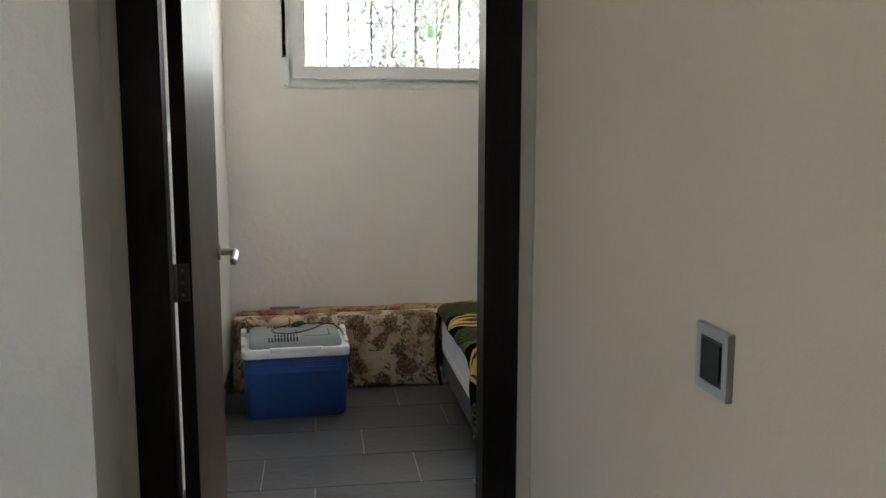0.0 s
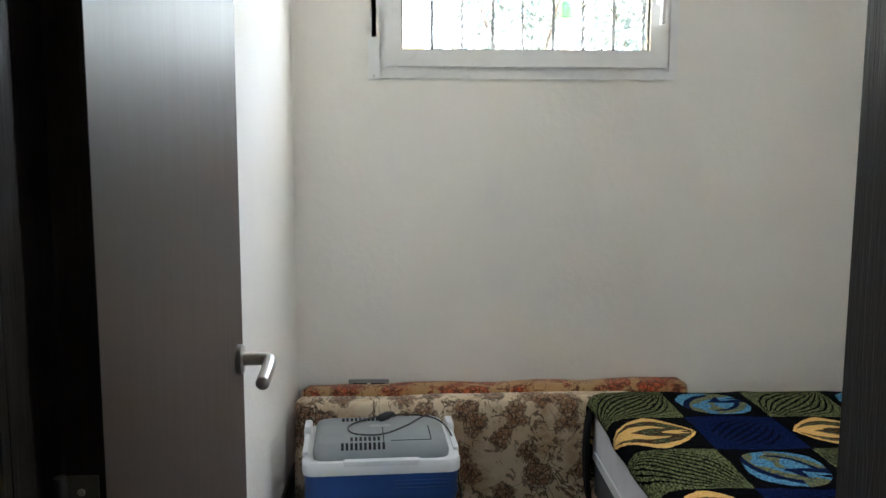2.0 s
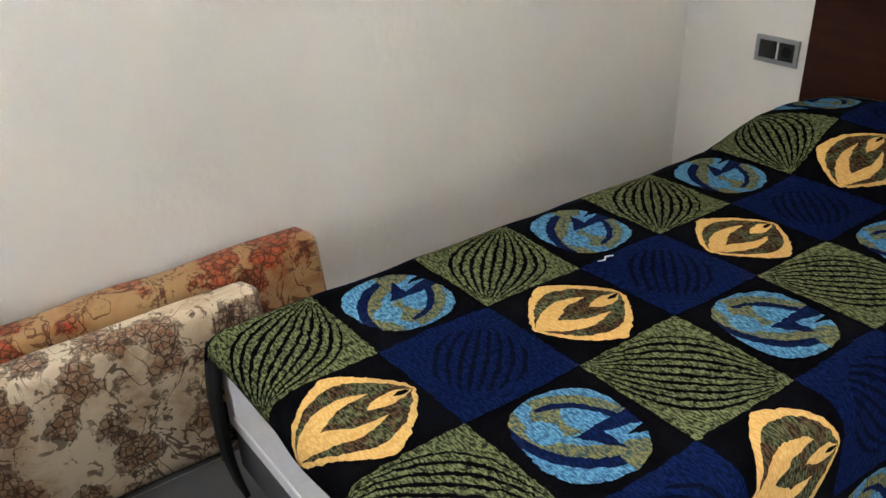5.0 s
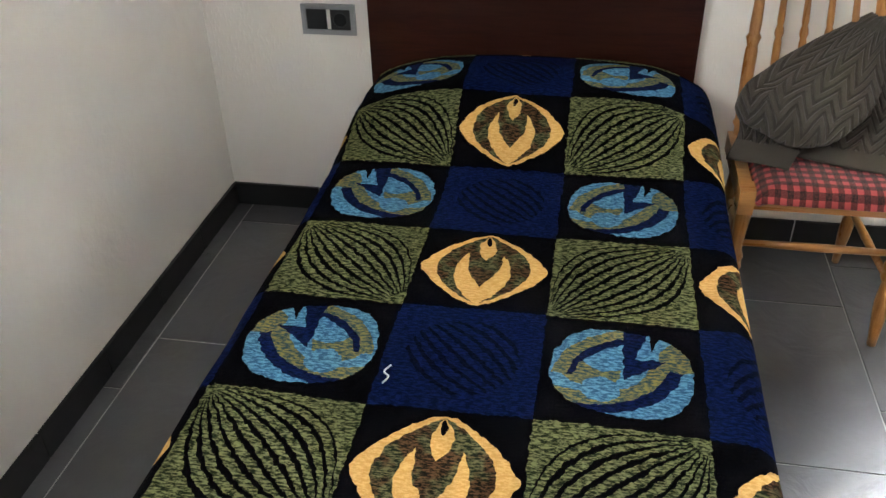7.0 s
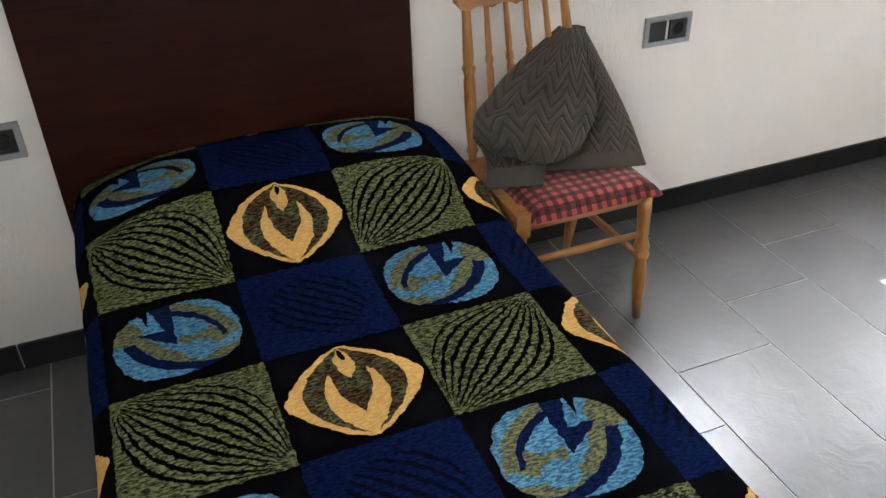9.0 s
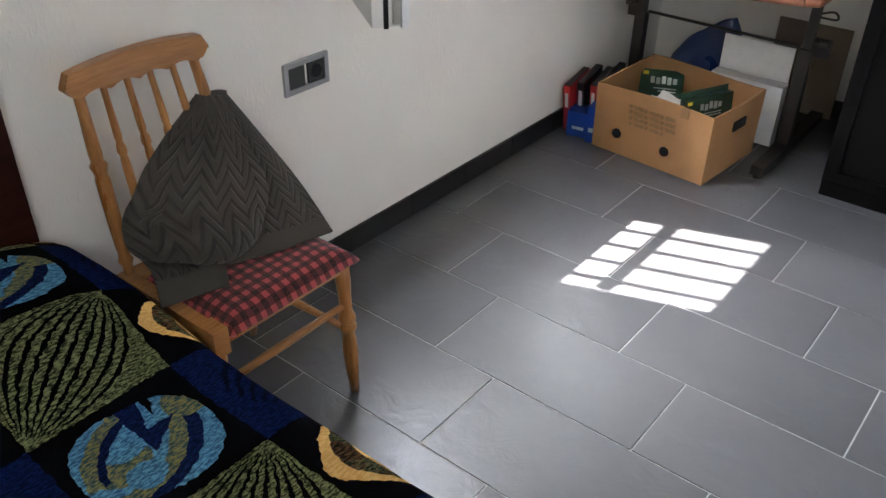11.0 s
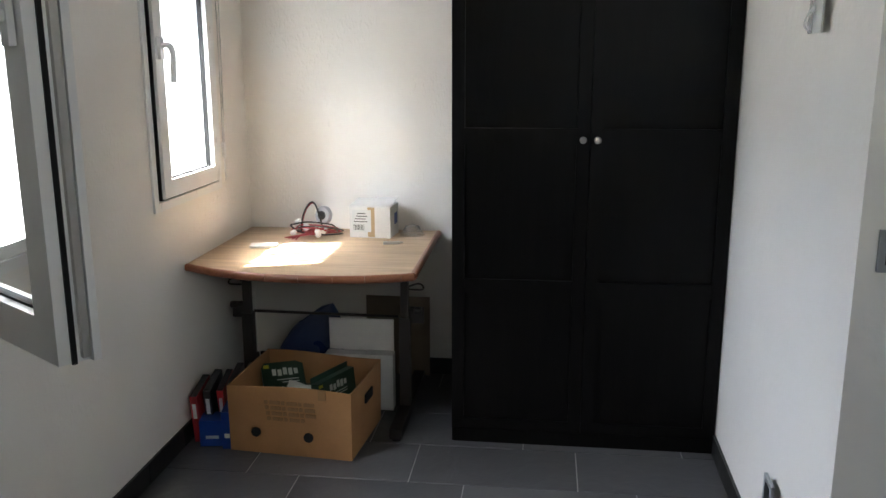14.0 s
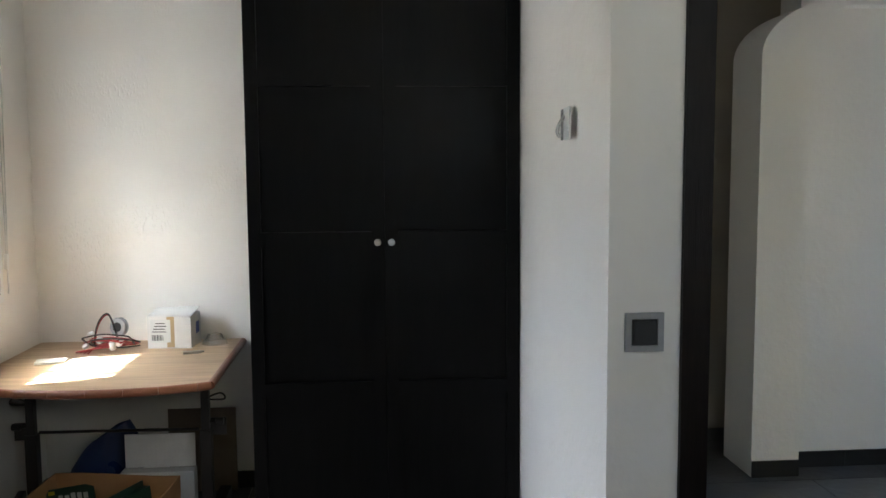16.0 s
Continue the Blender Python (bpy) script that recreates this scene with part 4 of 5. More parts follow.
# ---- chair and towel ----
def spindle(name, a, b, r, parent, knobs=(0.18, 0.62), mat=None):
    prof = []
    for i in range(41):
        s = i / 40
        v = r * (0.78 + 0.30 * math.sin(math.pi * min(1, s * 1.1)))
        for k in knobs:
            v += r * 0.30 * math.exp(-((s - k) / 0.016) ** 2) - r * 0.22 * math.exp(-((abs(s - k) - 0.038) / 0.012) ** 2)
        prof.append((s, v))
    return part(name, rod(a, b, prof, 14), mat or PINE, parent, smooth=True)


chair = thing("dining_chair", "honey-coloured turned wooden chair with a red checked seat", "chair", pose(2.335, 1.462, 0, 0, 0, 0))
for name, x0, x1, y0, y1, zt in (("side_rail", -0.164, 0.165, 0.168, 0.198, 0.425), ("side_rail", -0.150, 0.165, -0.198, -0.168, 0.404), ("front_rail", -0.150, -0.120, -0.167, 0.167, 0.404), ("back_rail", 0.120, 0.165, -0.167, 0.167, 0.425)):
    part(name, box(x0, y0, 0.372, x1, y1, zt), PINE_X, chair, bevel=0.008, seg=3)
part("corner_block", box(0.110, -0.202, 0.368, 0.168, -0.166, 0.432), PINE_X, chair, bevel=0.007, seg=3)
part("corner_block", box(-0.172, 0.166, 0.368, -0.120, 0.202, 0.432), PINE_X, chair, bevel=0.007, seg=3)
def seat_pad(u, v):
    x, y = -0.178 + 0.300 * u, -0.206 + 0.372 * v
    e = max(abs(2 * u - 1), abs(2 * v - 1))
    return (x, y, 0.404 + 0.038 * (1 - e ** 9) + 0.002 * noise.noise((x * 20, y * 20, 0)))
pad = part("seat", sheet(24, 24, seat_pad), GINGHAM, chair, "red and black checked seat cover", smooth=True)
pad.modifiers.new("thickness", "SOLIDIFY").thickness = 0.02
def turned_leg(a, b, r):
    """A leg with a ring at its middle, a bulb below it and a tapered foot."""
    prof = ((0, 0.9), (0.10, 1.0), (0.22, 0.86), (0.33, 0.80), (0.37, 1.10), (0.39, 1.18), (0.41, 1.08), (0.425, 0.92), (0.44, 1.12), (0.46, 1.18), (0.48, 1.05), (0.50, 0.78), (0.56, 0.92), (0.64, 1.05), (0.74, 0.98), (0.88, 0.74), (1, 0.58))
    return part("leg", rod(a, b, [(s, r * v) for s, v in prof], 16), PINE, chair, smooth=True)


for y in (-0.185, 0.185):
    turned_leg((-0.142, y * 0.97, 0.385), (-0.150, y * 1.03, 0.0), 0.0185)
    turned_leg((0.140, y * 0.85, 0.385), (0.225, y * 0.95, 0.0), 0.0170)
part("stretcher", rod((-0.145, -0.172, 0.275), (-0.145, 0.172, 0.275), ((0, 0.008), (0.5, 0.011), (1, 0.008)), 12), PINE_X, chair, smooth=True)
for y in (-0.17, 0.17):
    part("stretcher", rod((-0.138, y, 0.215), (0.178, y * 0.92, 0.215), ((0, 0.008), (0.5, 0.011), (1, 0.008)), 12), PINE, chair, smooth=True)
N_SP = 6
for i in range(N_SP):
    f = i / (N_SP - 1) * 2 - 1
    outer = abs(f) > 0.9
    spindle("post" if outer else "spindle", (0.150, f * 0.165 + 0.01, 0.415), (0.195, f * 0.135 + 0.038, 0.835), 0.0145 if outer else 0.0092, chair, (0.10, 0.62) if outer else (0.16, 0.66))
top = bmesh.new()
pr = []
for i in range(49):
    f = i / 48 * 2 - 1
    up = 0.885 - 0.012 * f * f - (0.03 * max(0, abs(f) - 0.93) / 0.07)
    lo = 0.820 + 0.010 * abs(math.sin(f * math.pi * 2.5)) + (0.02 * max(0, abs(f) - 0.93) / 0.07)
    bow = 0.200 - 0.012 * f * f
    pr.append([top.verts.new((bow + dx, f * 0.168 + 0.038, z)) for dx, z in ((-0.012, lo), (0.012, lo), (0.012, up), (-0.012, up))])
for a, b in zip(pr, pr[1:]):
    for j in range(4):
        top.faces.new((a[j], a[(j + 1) % 4], b[(j + 1) % 4], b[j]))
top.faces.new(pr[0]), top.faces.new(pr[-1])
part("top_rail", top, PINE_X, chair, "scalloped top rail", bevel=0.004)


def along(pts, f):
    """A point at the share f of a smooth line through pts."""
    w = f * (len(pts) - 1)
    k = min(int(w), len(pts) - 2)
    u = w - k
    p0, p1, p2, p3 = (Vector(pts[max(0, min(len(pts) - 1, k + d))]) for d in (-1, 0, 1, 2))
    return 0.5 * ((2 * p1) + (p2 - p0) * u + (2 * p0 - 5 * p1 + 4 * p2 - p3) * u * u + (3 * p1 - p0 - 3 * p2 + p3) * u ** 3)


def towel_front(u, v):
    """The near lobe, from the back post down to the seat, with its folded overhang."""
    a = along(((2.525, 1.375, 0.745), (2.50, 1.50, 0.675), (2.46, 1.625, 0.600), (2.415, 1.668, 0.540), (2.362, 1.655, 0.500), (2.293, 1.688, 0.4495)), v)
    b = along(((2.500, 1.325, 0.735), (2.415, 1.350, 0.675), (2.320, 1.375, 0.600), (2.285, 1.425, 0.545), (2.315, 1.500, 0.497), (2.252, 1.548, 0.4495)), v)
    p = a.lerp(b, u)
    body = math.sin(math.pi * min(1, u * 0.93)) * math.sin(math.pi * v ** 0.85)
    p += Vector((-1.0, 0.1, 0.45)) * 0.050 * body
    lip = math.sin(math.pi * u) ** 0.5
    p.x -= 0.066 * math.exp(-((v - 0.60 - 0.05 * u) / 0.085) ** 2) * lip
    p.z -= 0.034 * math.exp(-((v - 0.67) / 0.055) ** 2) * lip
    p.x += 0.060 * math.exp(-((v - 0.775) / 0.045) ** 2) * math.exp(-((u - 0.35) / 0.34) ** 2)
    p.x -= 0.020 * math.exp(-((v - 0.36 - 0.25 * u) / 0.05) ** 2) * math.exp(-((u - 0.12) / 0.16) ** 2)
    p.x += 0.022 * math.exp(-((v - 0.50) / 0.05) ** 2) * math.exp(-((u - 0.16) / 0.10) ** 2)
    p.z += 0.016 * math.sin(u * 11 + v * 8) * v * (1 - v) + 0.006 * noise.noise((u * 8, v * 8, 5.0)) * (1 - v)
    p.z = max(p.z, 0.4495)
    return p


def towel_back(u, v):
    """The farther lobe, hanging in soft folds to the seat's other corner."""
    a = along(((2.512, 1.360, 0.738), (2.47, 1.40, 0.640), (2.41, 1.45, 0.520), (2.325, 1.530, 0.4487)), v)
    b = along(((2.520, 1.310, 0.735), (2.455, 1.270, 0.630), (2.35, 1.252, 0.530), (2.238, 1.262, 0.4487)), v)
    p = a.lerp(b, u)
    p += Vector((-0.8, 0.0, 0.5)) * 0.032 * math.sin(math.pi * u) * math.sin(math.pi * v)
    p.x -= 0.012 * math.sin(u * 9 + 0.6) * v * (1 - v) * 2
    p.x -= 0.012 * (1 - abs(2 * u - 1)) * v ** 6
    p.z = max(p.z, 0.4487)
    return p


cloth = sheet(48, 48, towel_front)
sheet(40, 40, towel_back, bm=cloth)
sheet(16, 10, lambda u, v: (2.512 + 0.030 * math.sin(math.pi * v), 1.385 - 0.085 * u, 0.735 + 0.012 * math.sin(math.pi * u) - 0.06 * v), bm=cloth)
tw = part("towel", cloth, TOWEL, smooth=True)
tw.modifiers.new("thickness", "SOLIDIFY").thickness = 0.007
tagged(tw, "crumpled charcoal towel draped over the wooden chair", "towel")

# ---- wardrobe ----
WX0, WX1, WY = XA - 0.004, 1.622, -0.538
ward = thing("wardrobe", "tall black-brown two-door wardrobe with panelled doors", "wardrobe")
part("carcass", box(WX0, YS + 0.02, 0.0, WX1, WY - 0.024, 2.32), BLACKWOOD, ward, bevel=0.003)
part("plinth", box(WX0 + 0.002, WY - 0.0235, 0.0, WX1 - 0.002, WY - 0.004, 0.055), BLACKWOOD, ward)
part("cornice", box(WX0, YS + 0.02, 2.321, WX1, WY + 0.012, 2.37), BLACKWOOD, ward, bevel=0.006)
mid = 1.125
for x0, x1, kx in ((mid + 0.0015, WX1 - 0.001, 1.151), (WX0 + 0.001, mid - 0.0015, 1.100)):
    d = part("door", box(x0, WY - 0.022, 0.058, x1, WY - 0.013, 2.315), BLACKWOOD, ward)
    st = 0.047
    part("stile", box(x0, WY - 0.0128, 0.058, x0 + st, WY, 2.315), BLACKWOOD, d, bevel=0.003)
    part("stile", box(x1 - st, WY - 0.0128, 0.058, x1, WY, 2.315), BLACKWOOD, d, bevel=0.003)
    for z0, z1 in ((0.058, 0.100), (0.605, 0.660), (1.168, 1.222), (1.750, 1.808), (2.270, 2.315)):
        part("rail", box(x0 + st, WY - 0.0128, z0, x1 - st, WY - 0.0004, z1), BLACKWOOD, d, bevel=0.003)
    part("knob", rod((kx, WY, 1.183), (kx, WY + 0.024, 1.183), ((0, 0.006), (0.35, 0.006), (0.5, 0.0125), (0.85, 0.013), (1, 0.009)), 18), STEEL, d, "round steel knob", smooth="auto")

# ---- desk and what lies on and under it ----
TZ = 0.695
desk = thing("desk", "small desk with oak laminate top on dark steel legs", "desk")
plan = [(XE - 0.004, YS + 0.004), (1.762, YS + 0.004), (1.757, -0.462), (1.80, -0.440), (1.925, -0.402), (2.04, -0.385), (2.165, -0.380), (2.29, -0.386), (2.41, -0.410), (2.525, -0.447), (XE - 0.004, -0.510)]
part("tabletop", prism(plan, TZ - 0.027, TZ), OAK, desk, bevel=0.003)
edge = [(x, y, TZ - 0.0135) for x, y in plan[1:]]
for a, b in zip(edge, edge[1:]):
    part("edge_strip", rod(a, b, ((0, 0.0155), (1, 0.0155)), 10), EDGING, desk, "reddish rounded wooden edge", smooth="auto")
for x, y in ((1.838, -0.76), (2.505, -0.76)):
    part("post", box(x - 0.022, y - 0.020, 0.05, x + 0.022, y + 0.020, 0.43), IRON, desk, bevel=0.004)
    part("inner_post", box(x - 0.016, y - 0.014, 0.43, x + 0.016, y + 0.014, TZ - 0.045), IRON, desk, bevel=0.003)
    part("foot", box(x - 0.024, -1.15, 0.012, x + 0.024, -0.50, 0.052), IRON, desk, bevel=0.006)
    part("top_bracket", box(x - 0.03, -1.05, TZ - 0.047, x + 0.03, -0.50, TZ - 0.0285), IRON, desk, bevel=0.003)
    for fy in (-0.52, -1.13):
        part("foot_pad", rod((x, fy, 0.0), (x, fy, 0.014), ((0, 0.017), (1, 0.015)), 12), RUBBER, desk)
    sg = 1 if x > 2 else -1
    part("clamp_plate", box(min(x, x + sg * 0.075), y - 0.026, 0.40, max(x, x + sg * 0.075), y - 0.0205, 0.47), IRON, desk, bevel=0.002)
    part("clamp_knob", rod((x + sg * 0.015, y + 0.005, 0.462), (x + sg * 0.070, y + 0.005, 0.462), ((0, 0.006), (0.4, 0.007), (0.5, 0.016), (1, 0.014)), 12), IRON, desk, smooth="auto")
    part("clamp_loop", tube([(x + sg * 0.012, y, 0.56), (x + sg * 0.055, y, 0.575), (x + sg * 0.075, y, 0.565), (x + sg * 0.07, y, 0.55), (x + sg * 0.012, y, 0.55)], 0.004, 6), IRON, desk, smooth=True)
part("cross_rod", rod((1.866, -0.76, 0.432), (2.477, -0.76, 0.437), ((0, 0.006), (1, 0.006)), 10), IRON, desk, smooth="auto")


def open_box(parent, hx, hy, h, mat, t=0.006):
    """A cardboard box without its lid: a base and four slightly bowed sides."""
    part("base", box(-hx, -hy, 0, hx, hy, t), mat, parent)
    for x0, y0, x1, y1 in ((-hx, -hy, hx, -hy + t), (-hx, hy - t, hx, hy), (-hx, -hy + t, -hx + t, hy - t), (hx - t, -hy + t, hx, hy - t)):
        bm = box(x0, y0, t, x1, y1, h)
        bmesh.ops.subdivide_edges(bm, edges=[e for e in bm.edges if e.calc_length() > 0.3], cuts=7, use_grid_fill=True)
        for v in bm.verts:
            lift = max(0.0, v.co.z - 0.1) / h
            v.co.x *= 1 + lift * (0.018 + 0.012 * math.cos(v.co.y * 9))
            v.co.y *= 1 + lift * (0.018 + 0.020 * math.cos(v.co.x * 7 + 0.4))
            v.co.z += lift * 0.012 * math.sin(v.co.x * 9 + v.co.y * 5 + 1.0)
        part("side", bm, mat, parent)


BOXP = pose(2.195, -0.535, 0.001, 0, 0, -5)
cb = thing("cardboard_box", "open brown cardboard fruit box full of packaging", "cardboard box", BOXP)
open_box(cb, 0.243, 0.195, 0.268, CARTON)
for x, z in ((0.135, 0.085), (-0.075, 0.080)):
    part("hole", rod((x, 0.1953, z), (x, 0.2005, z), ((0, 0.019), (1, 0.019)), 18), DARKHOLE, cb)
part("hand_hole", box(-0.2535, -0.055, 0.165, -0.2435, 0.035, 0.200), DARKHOLE, cb, bevel=0.001)
for i in range(4):
    for k in range(9 if i < 3 else 7):
        w = 0.013 + 0.004 * ((i * 3 + k * 5) % 3)
        x = 0.095 - k * 0.0225 - 0.003 * i
        part("printed_bar", box(x - w, 0.1975, 0.205 - i * 0.022, x, 0.2035 - 0.0007 * i, 0.218 - i * 0.022), INK, cb)
part("torn_edge", box(-0.150, 0.1985, 0.235, -0.120, 0.2050, 0.272), INK, cb, "torn tape mark", bevel=0.001)


def carton(name, label, m, hx, hy, h, mat, category="carton"):
    t = thing(name, label, category, m, "product boxes round the cardboard box" if category == "product box" else "")
    part("pack", box(-hx, -hy, 0, hx, hy, h), mat, t, bevel=0.0015, seg=1)
    return t


def lettering(parent, text, size, m, mat):
    cu = bpy.data.curves.new("lettering", "FONT")
    cu.body, cu.size, cu.extrude = text, size, 0.0004
    tmp = bpy.data.objects.new("tmp", cu)
    scene.collection.objects.link(tmp)
    bpy.context.view_layer.update()
    me = bpy.data.meshes.new_from_object(tmp.evaluated_get(bpy.context.evaluated_depsgraph_get()))
    bpy.data.objects.remove(tmp)
    me.materials.clear()
    me.materials.append(mat)
    ob = new("lettering", me)
    ob.parent, ob.matrix_local = parent, m
    return ob


# packs inside the box: an opened green pack on its back and one on edge across it
for x, y, z, rx, ry, rz, hx, hy, h in ((2.305, -0.600, 0.148, 62, 0, 24, 0.085, 0.016, 0.150), (2.085, -0.545, 0.148, 6, 0, 66, 0.115, 0.016, 0.100)):
    g = carton("packaging_box", "dark green printed product box inside the cardboard box", pose(x, y, z, rx, ry, rz), hx, hy, h, PACK_GREEN, "product box")
    for k in range(5):
        part("printed_bar", box(-0.060 + k * 0.022, hy, h * 0.52 - 0.004 * (k % 2), -0.044 + k * 0.022, hy + 0.0008, h * 0.72 + 0.004 * (k % 3)), PALE, g)
    part("printed_line", box(-0.060, hy, h * 0.34, 0.030, hy + 0.0008, h * 0.37), PALE, g)
    part("printed_line", box(-0.060, hy, h * 0.24, 0.010, hy + 0.0008, h * 0.27), PALE, g)
    part("printed_patch", box(hx - 0.030, hy, h * 0.8, hx - 0.008, hy + 0.0008, h * 0.92), PACK_YELLOW, g)
    part("open_flap", box(-hx, -hy - 0.001, h, hx, -hy + 0.001, h + 0.022), PACK_GREEN, g)
wp = thing("paper_insert", "crumpled white paper insert in the cardboard box", "paper")
part("paper_fold", sheet(10, 10, lambda u, v: (2.135 + 0.13 * u, -0.53 + 0.13 * v, 0.195 + 0.060 * abs(u - 0.45) + 0.012 * math.sin(v * 6 + u * 3))), WHITECARD, wp, smooth=True)
carton("inner_carton", "brown carton lying at the bottom of the cardboard box", pose(2.20, -0.56, 0.010, 0, 0, 175), 0.21, 0.16, 0.13, GREYBOARD)

# packs along the wall
for x, y, hx, hy, h, mat, lab, rz in (
        (2.612, -0.500, 0.014, 0.085, 0.215, PACK_RED, "slim red and black product box beside the wall", 4),
        (2.575, -0.540, 0.015, 0.085, 0.225, PACK_BLACK, "slim black product box beside the wall", 5),
        (2.538, -0.570, 0.013, 0.085, 0.215, PACK_RED, "slim red product box beside the wall", 7),
        (2.502, -0.600, 0.014, 0.085, 0.235, PACK_BLACK, "slim black product box under the desk", 5),
        (2.468, -0.640, 0.012, 0.080, 0.225, PACK_NAVY, "slim navy product box under the desk", 6)):
    c = carton("product_box", lab, pose(x, y, 0.001, -9, 0, rz), hx, hy, h, mat, "product box")
    part("top_flap", box(-hx + 0.001, -hy + 0.001, h, hx - 0.001, hy - 0.001, h + 0.002), PACK_BLACK, c)
    part("printed_bar", box(-hx * 0.5, hy, h * 0.55, hx * 0.5, hy + 0.0008, h * 0.85), PALE, c)
for x, y, hx, hy, h in ((2.545, -0.425, 0.045, 0.045, 0.105), (2.480, -0.425, 0.018, 0.06, 0.15)):
    c = carton("product_box", "small blue product box beside the cardboard box", pose(x, y, 0.001, 0, 0, 10), hx, hy, h, PACK_BLUE, "product box")
    part("printed_bar", box(-hx * 0.6, hy, h * 0.3, hx * 0.5, hy + 0.0008, h * 0.42), PALE, c)

wb = thing("white_carton", "opened white cardboard box leaning under the desk", "carton", pose(2.045, -0.83, 0.001, 0, 0, 0))
part("pack", box(-0.145, -0.03, 0, 0.145, 0.03, 0.245), WHITECARD, wb, bevel=0.002, seg=1)
part("lid_flap", box(-0.140, -0.036, 0.246, 0.140, -0.031, 0.385), WHITECARD, wb)
part("label_strip", box(-0.085, 0.0302, 0.205, 0.045, 0.0308, 0.228), TAPE, wb)
part("printed_bar", box(-0.06, 0.0302, 0.180, 0.03, 0.0308, 0.186), INK, wb)
gb = thing("cardboard_sheet", "grey-brown cardboard sheet leaning on the wall", "cardboard")
part("sheet_board", box(1.80, YS + 0.03, 0.0, 2.10, YS + 0.036, 0.385), GREYBOARD, gb)
bag = thing("foil_bag", "dark blue foil bag slumped under the desk", "bag")
def bag_place(u, v):
    a = math.tau * u
    r = (0.165 - 0.085 * v * v) * (1 + 0.14 * noise.noise((math.cos(a) * 1.5, math.sin(a) * 1.5, v * 3)))
    return (2.335 + r * 1.05 * math.cos(a) - 0.045 * v, -1.02 + r * 0.50 * math.sin(a), 0.001 + (0.355 - 0.05 * math.cos(a)) * v ** 0.9 + 0.014 * noise.noise((a, v * 4, 2)))
part("bag_body", sheet(40, 16, bag_place), PACK_NAVY, bag, smooth=True)
for k in range(4):
    part("printed_patch", box(2.27 + 0.045 * k, -0.928 + 0.002 * k, 0.09 + 0.012 * (k % 2), 2.30 + 0.045 * k, -0.924, 0.10 + 0.012 * (k % 2)), PALE, bag)

wc = thing("parcel_box", "white parcel carton with a shipping label on the desk", "carton", pose(2.035, -1.135, TZ + 0.001, 0, 0, -4))
part("pack", box(-0.092, -0.075, 0, 0.092, 0.075, 0.137), WHITECARD, wc, bevel=0.002, seg=1)
for x0, x1, tilt in ((-0.092, 0.001, 15), (0.003, 0.092, 17)):
    part("flap", box(x0, -0.150, 0.0, x1, 0.0, 0.002), WHITECARD, wc, "pale cardboard lid flap").matrix_local = pose(0, 0.075, 0.1385, tilt - 22, 0, 0)
part("tape_strip", box(-0.022, 0.0752, 0.004, 0.010, 0.0756, 0.136), TAPE, wc)
part("shipping_label", box(-0.006, 0.0758, 0.026, 0.080, 0.0762, 0.124), PALE, wc)
for k in range(11):
    part("barcode_bar", box(0.026 + k * 0.0045, 0.0763, 0.034, 0.0275 + k * 0.0045 + 0.0008 * (k % 3), 0.0767, 0.058), INK_BLACK, wc)
for k in range(4):
    part("printed_bar", box(0.012 + 0.006 * (k % 2), 0.0763, 0.070 + k * 0.012, 0.072 - k * 0.005, 0.0767, 0.0735 + k * 0.012), INK_BLACK, wc)
part("blue_print", box(-0.0930, -0.05, 0.05, -0.0922, 0.0, 0.10), PACK_BLUE, wc)

cab = thing("cable_tangle", "tangled red and black cables with white lamp holders on the desk", "cables", pose(2.300, -1.055, TZ))
rnd = random.Random(11)
for k in range(9):
    cx, cy, r = rnd.uniform(-0.055, 0.045), rnd.uniform(-0.06, 0.05), rnd.uniform(0.040, 0.085)
    tilt, ph = rnd.uniform(0.1, 0.75), rnd.uniform(0, 6)
    pts = []
    for i in range(12):
        a = ph + i * 0.5 + 0.35 * math.sin(i * 1.7 + k)
        pts.append((cx + r * math.cos(a) * 1.25, cy + r * math.sin(a) * math.cos(tilt), 0.006 + (r * (1 + math.sin(a))) * math.sin(tilt) * 0.8 + 0.003 * (k % 3)))
    part("cable", tube(pts, 0.0034, 6), CABLE_BLACK if k % 4 == 3 else CABLE_RED, cab, "red flex" if k % 4 != 3 else "black flex", smooth=True)
arch_pts = [(0.055 - 0.105 * i / 10, -0.02 + 0.012 * math.sin(i * 0.9), 0.012 + 0.135 * math.sin(math.pi * i / 10) ** 0.7) for i in range(11)]
for k, mat in ((0, CABLE_RED), (1, CABLE_BLACK)):
    part("cable", tube([(x, y + 0.008 * k, z + 0.006 * k) for x, y, z in arch_pts], 0.0036, 6), mat, cab, smooth=True)
for k in range(4):
    part("cable", tube([(0.11 - 0.02 * k, 0.05 + 0.012 * k, 0.005), (0.03, 0.075 - 0.01 * k, 0.022), (-0.05, 0.06, 0.03 + 0.006 * k), (-0.085, 0.02 + 0.02 * k, 0.045)], 0.0032, 6), CABLE_RED, cab, smooth=True)
part("cable_reel", rod((-0.055, -0.03, 0.095), (-0.045, -0.005, 0.098), ((0, 0.036), (0.15, 0.040), (0.3, 0.034), (0.7, 0.034), (0.85, 0.040), (1, 0.036)), 24), SILVER, cab, "grey cable reel", smooth="auto")
part("reel_hub", rod((-0.0448, -0.0045, 0.098), (-0.043, 0.0, 0.0985), ((0, 0.020), (1, 0.019)), 20), CABLE_BLACK, cab)
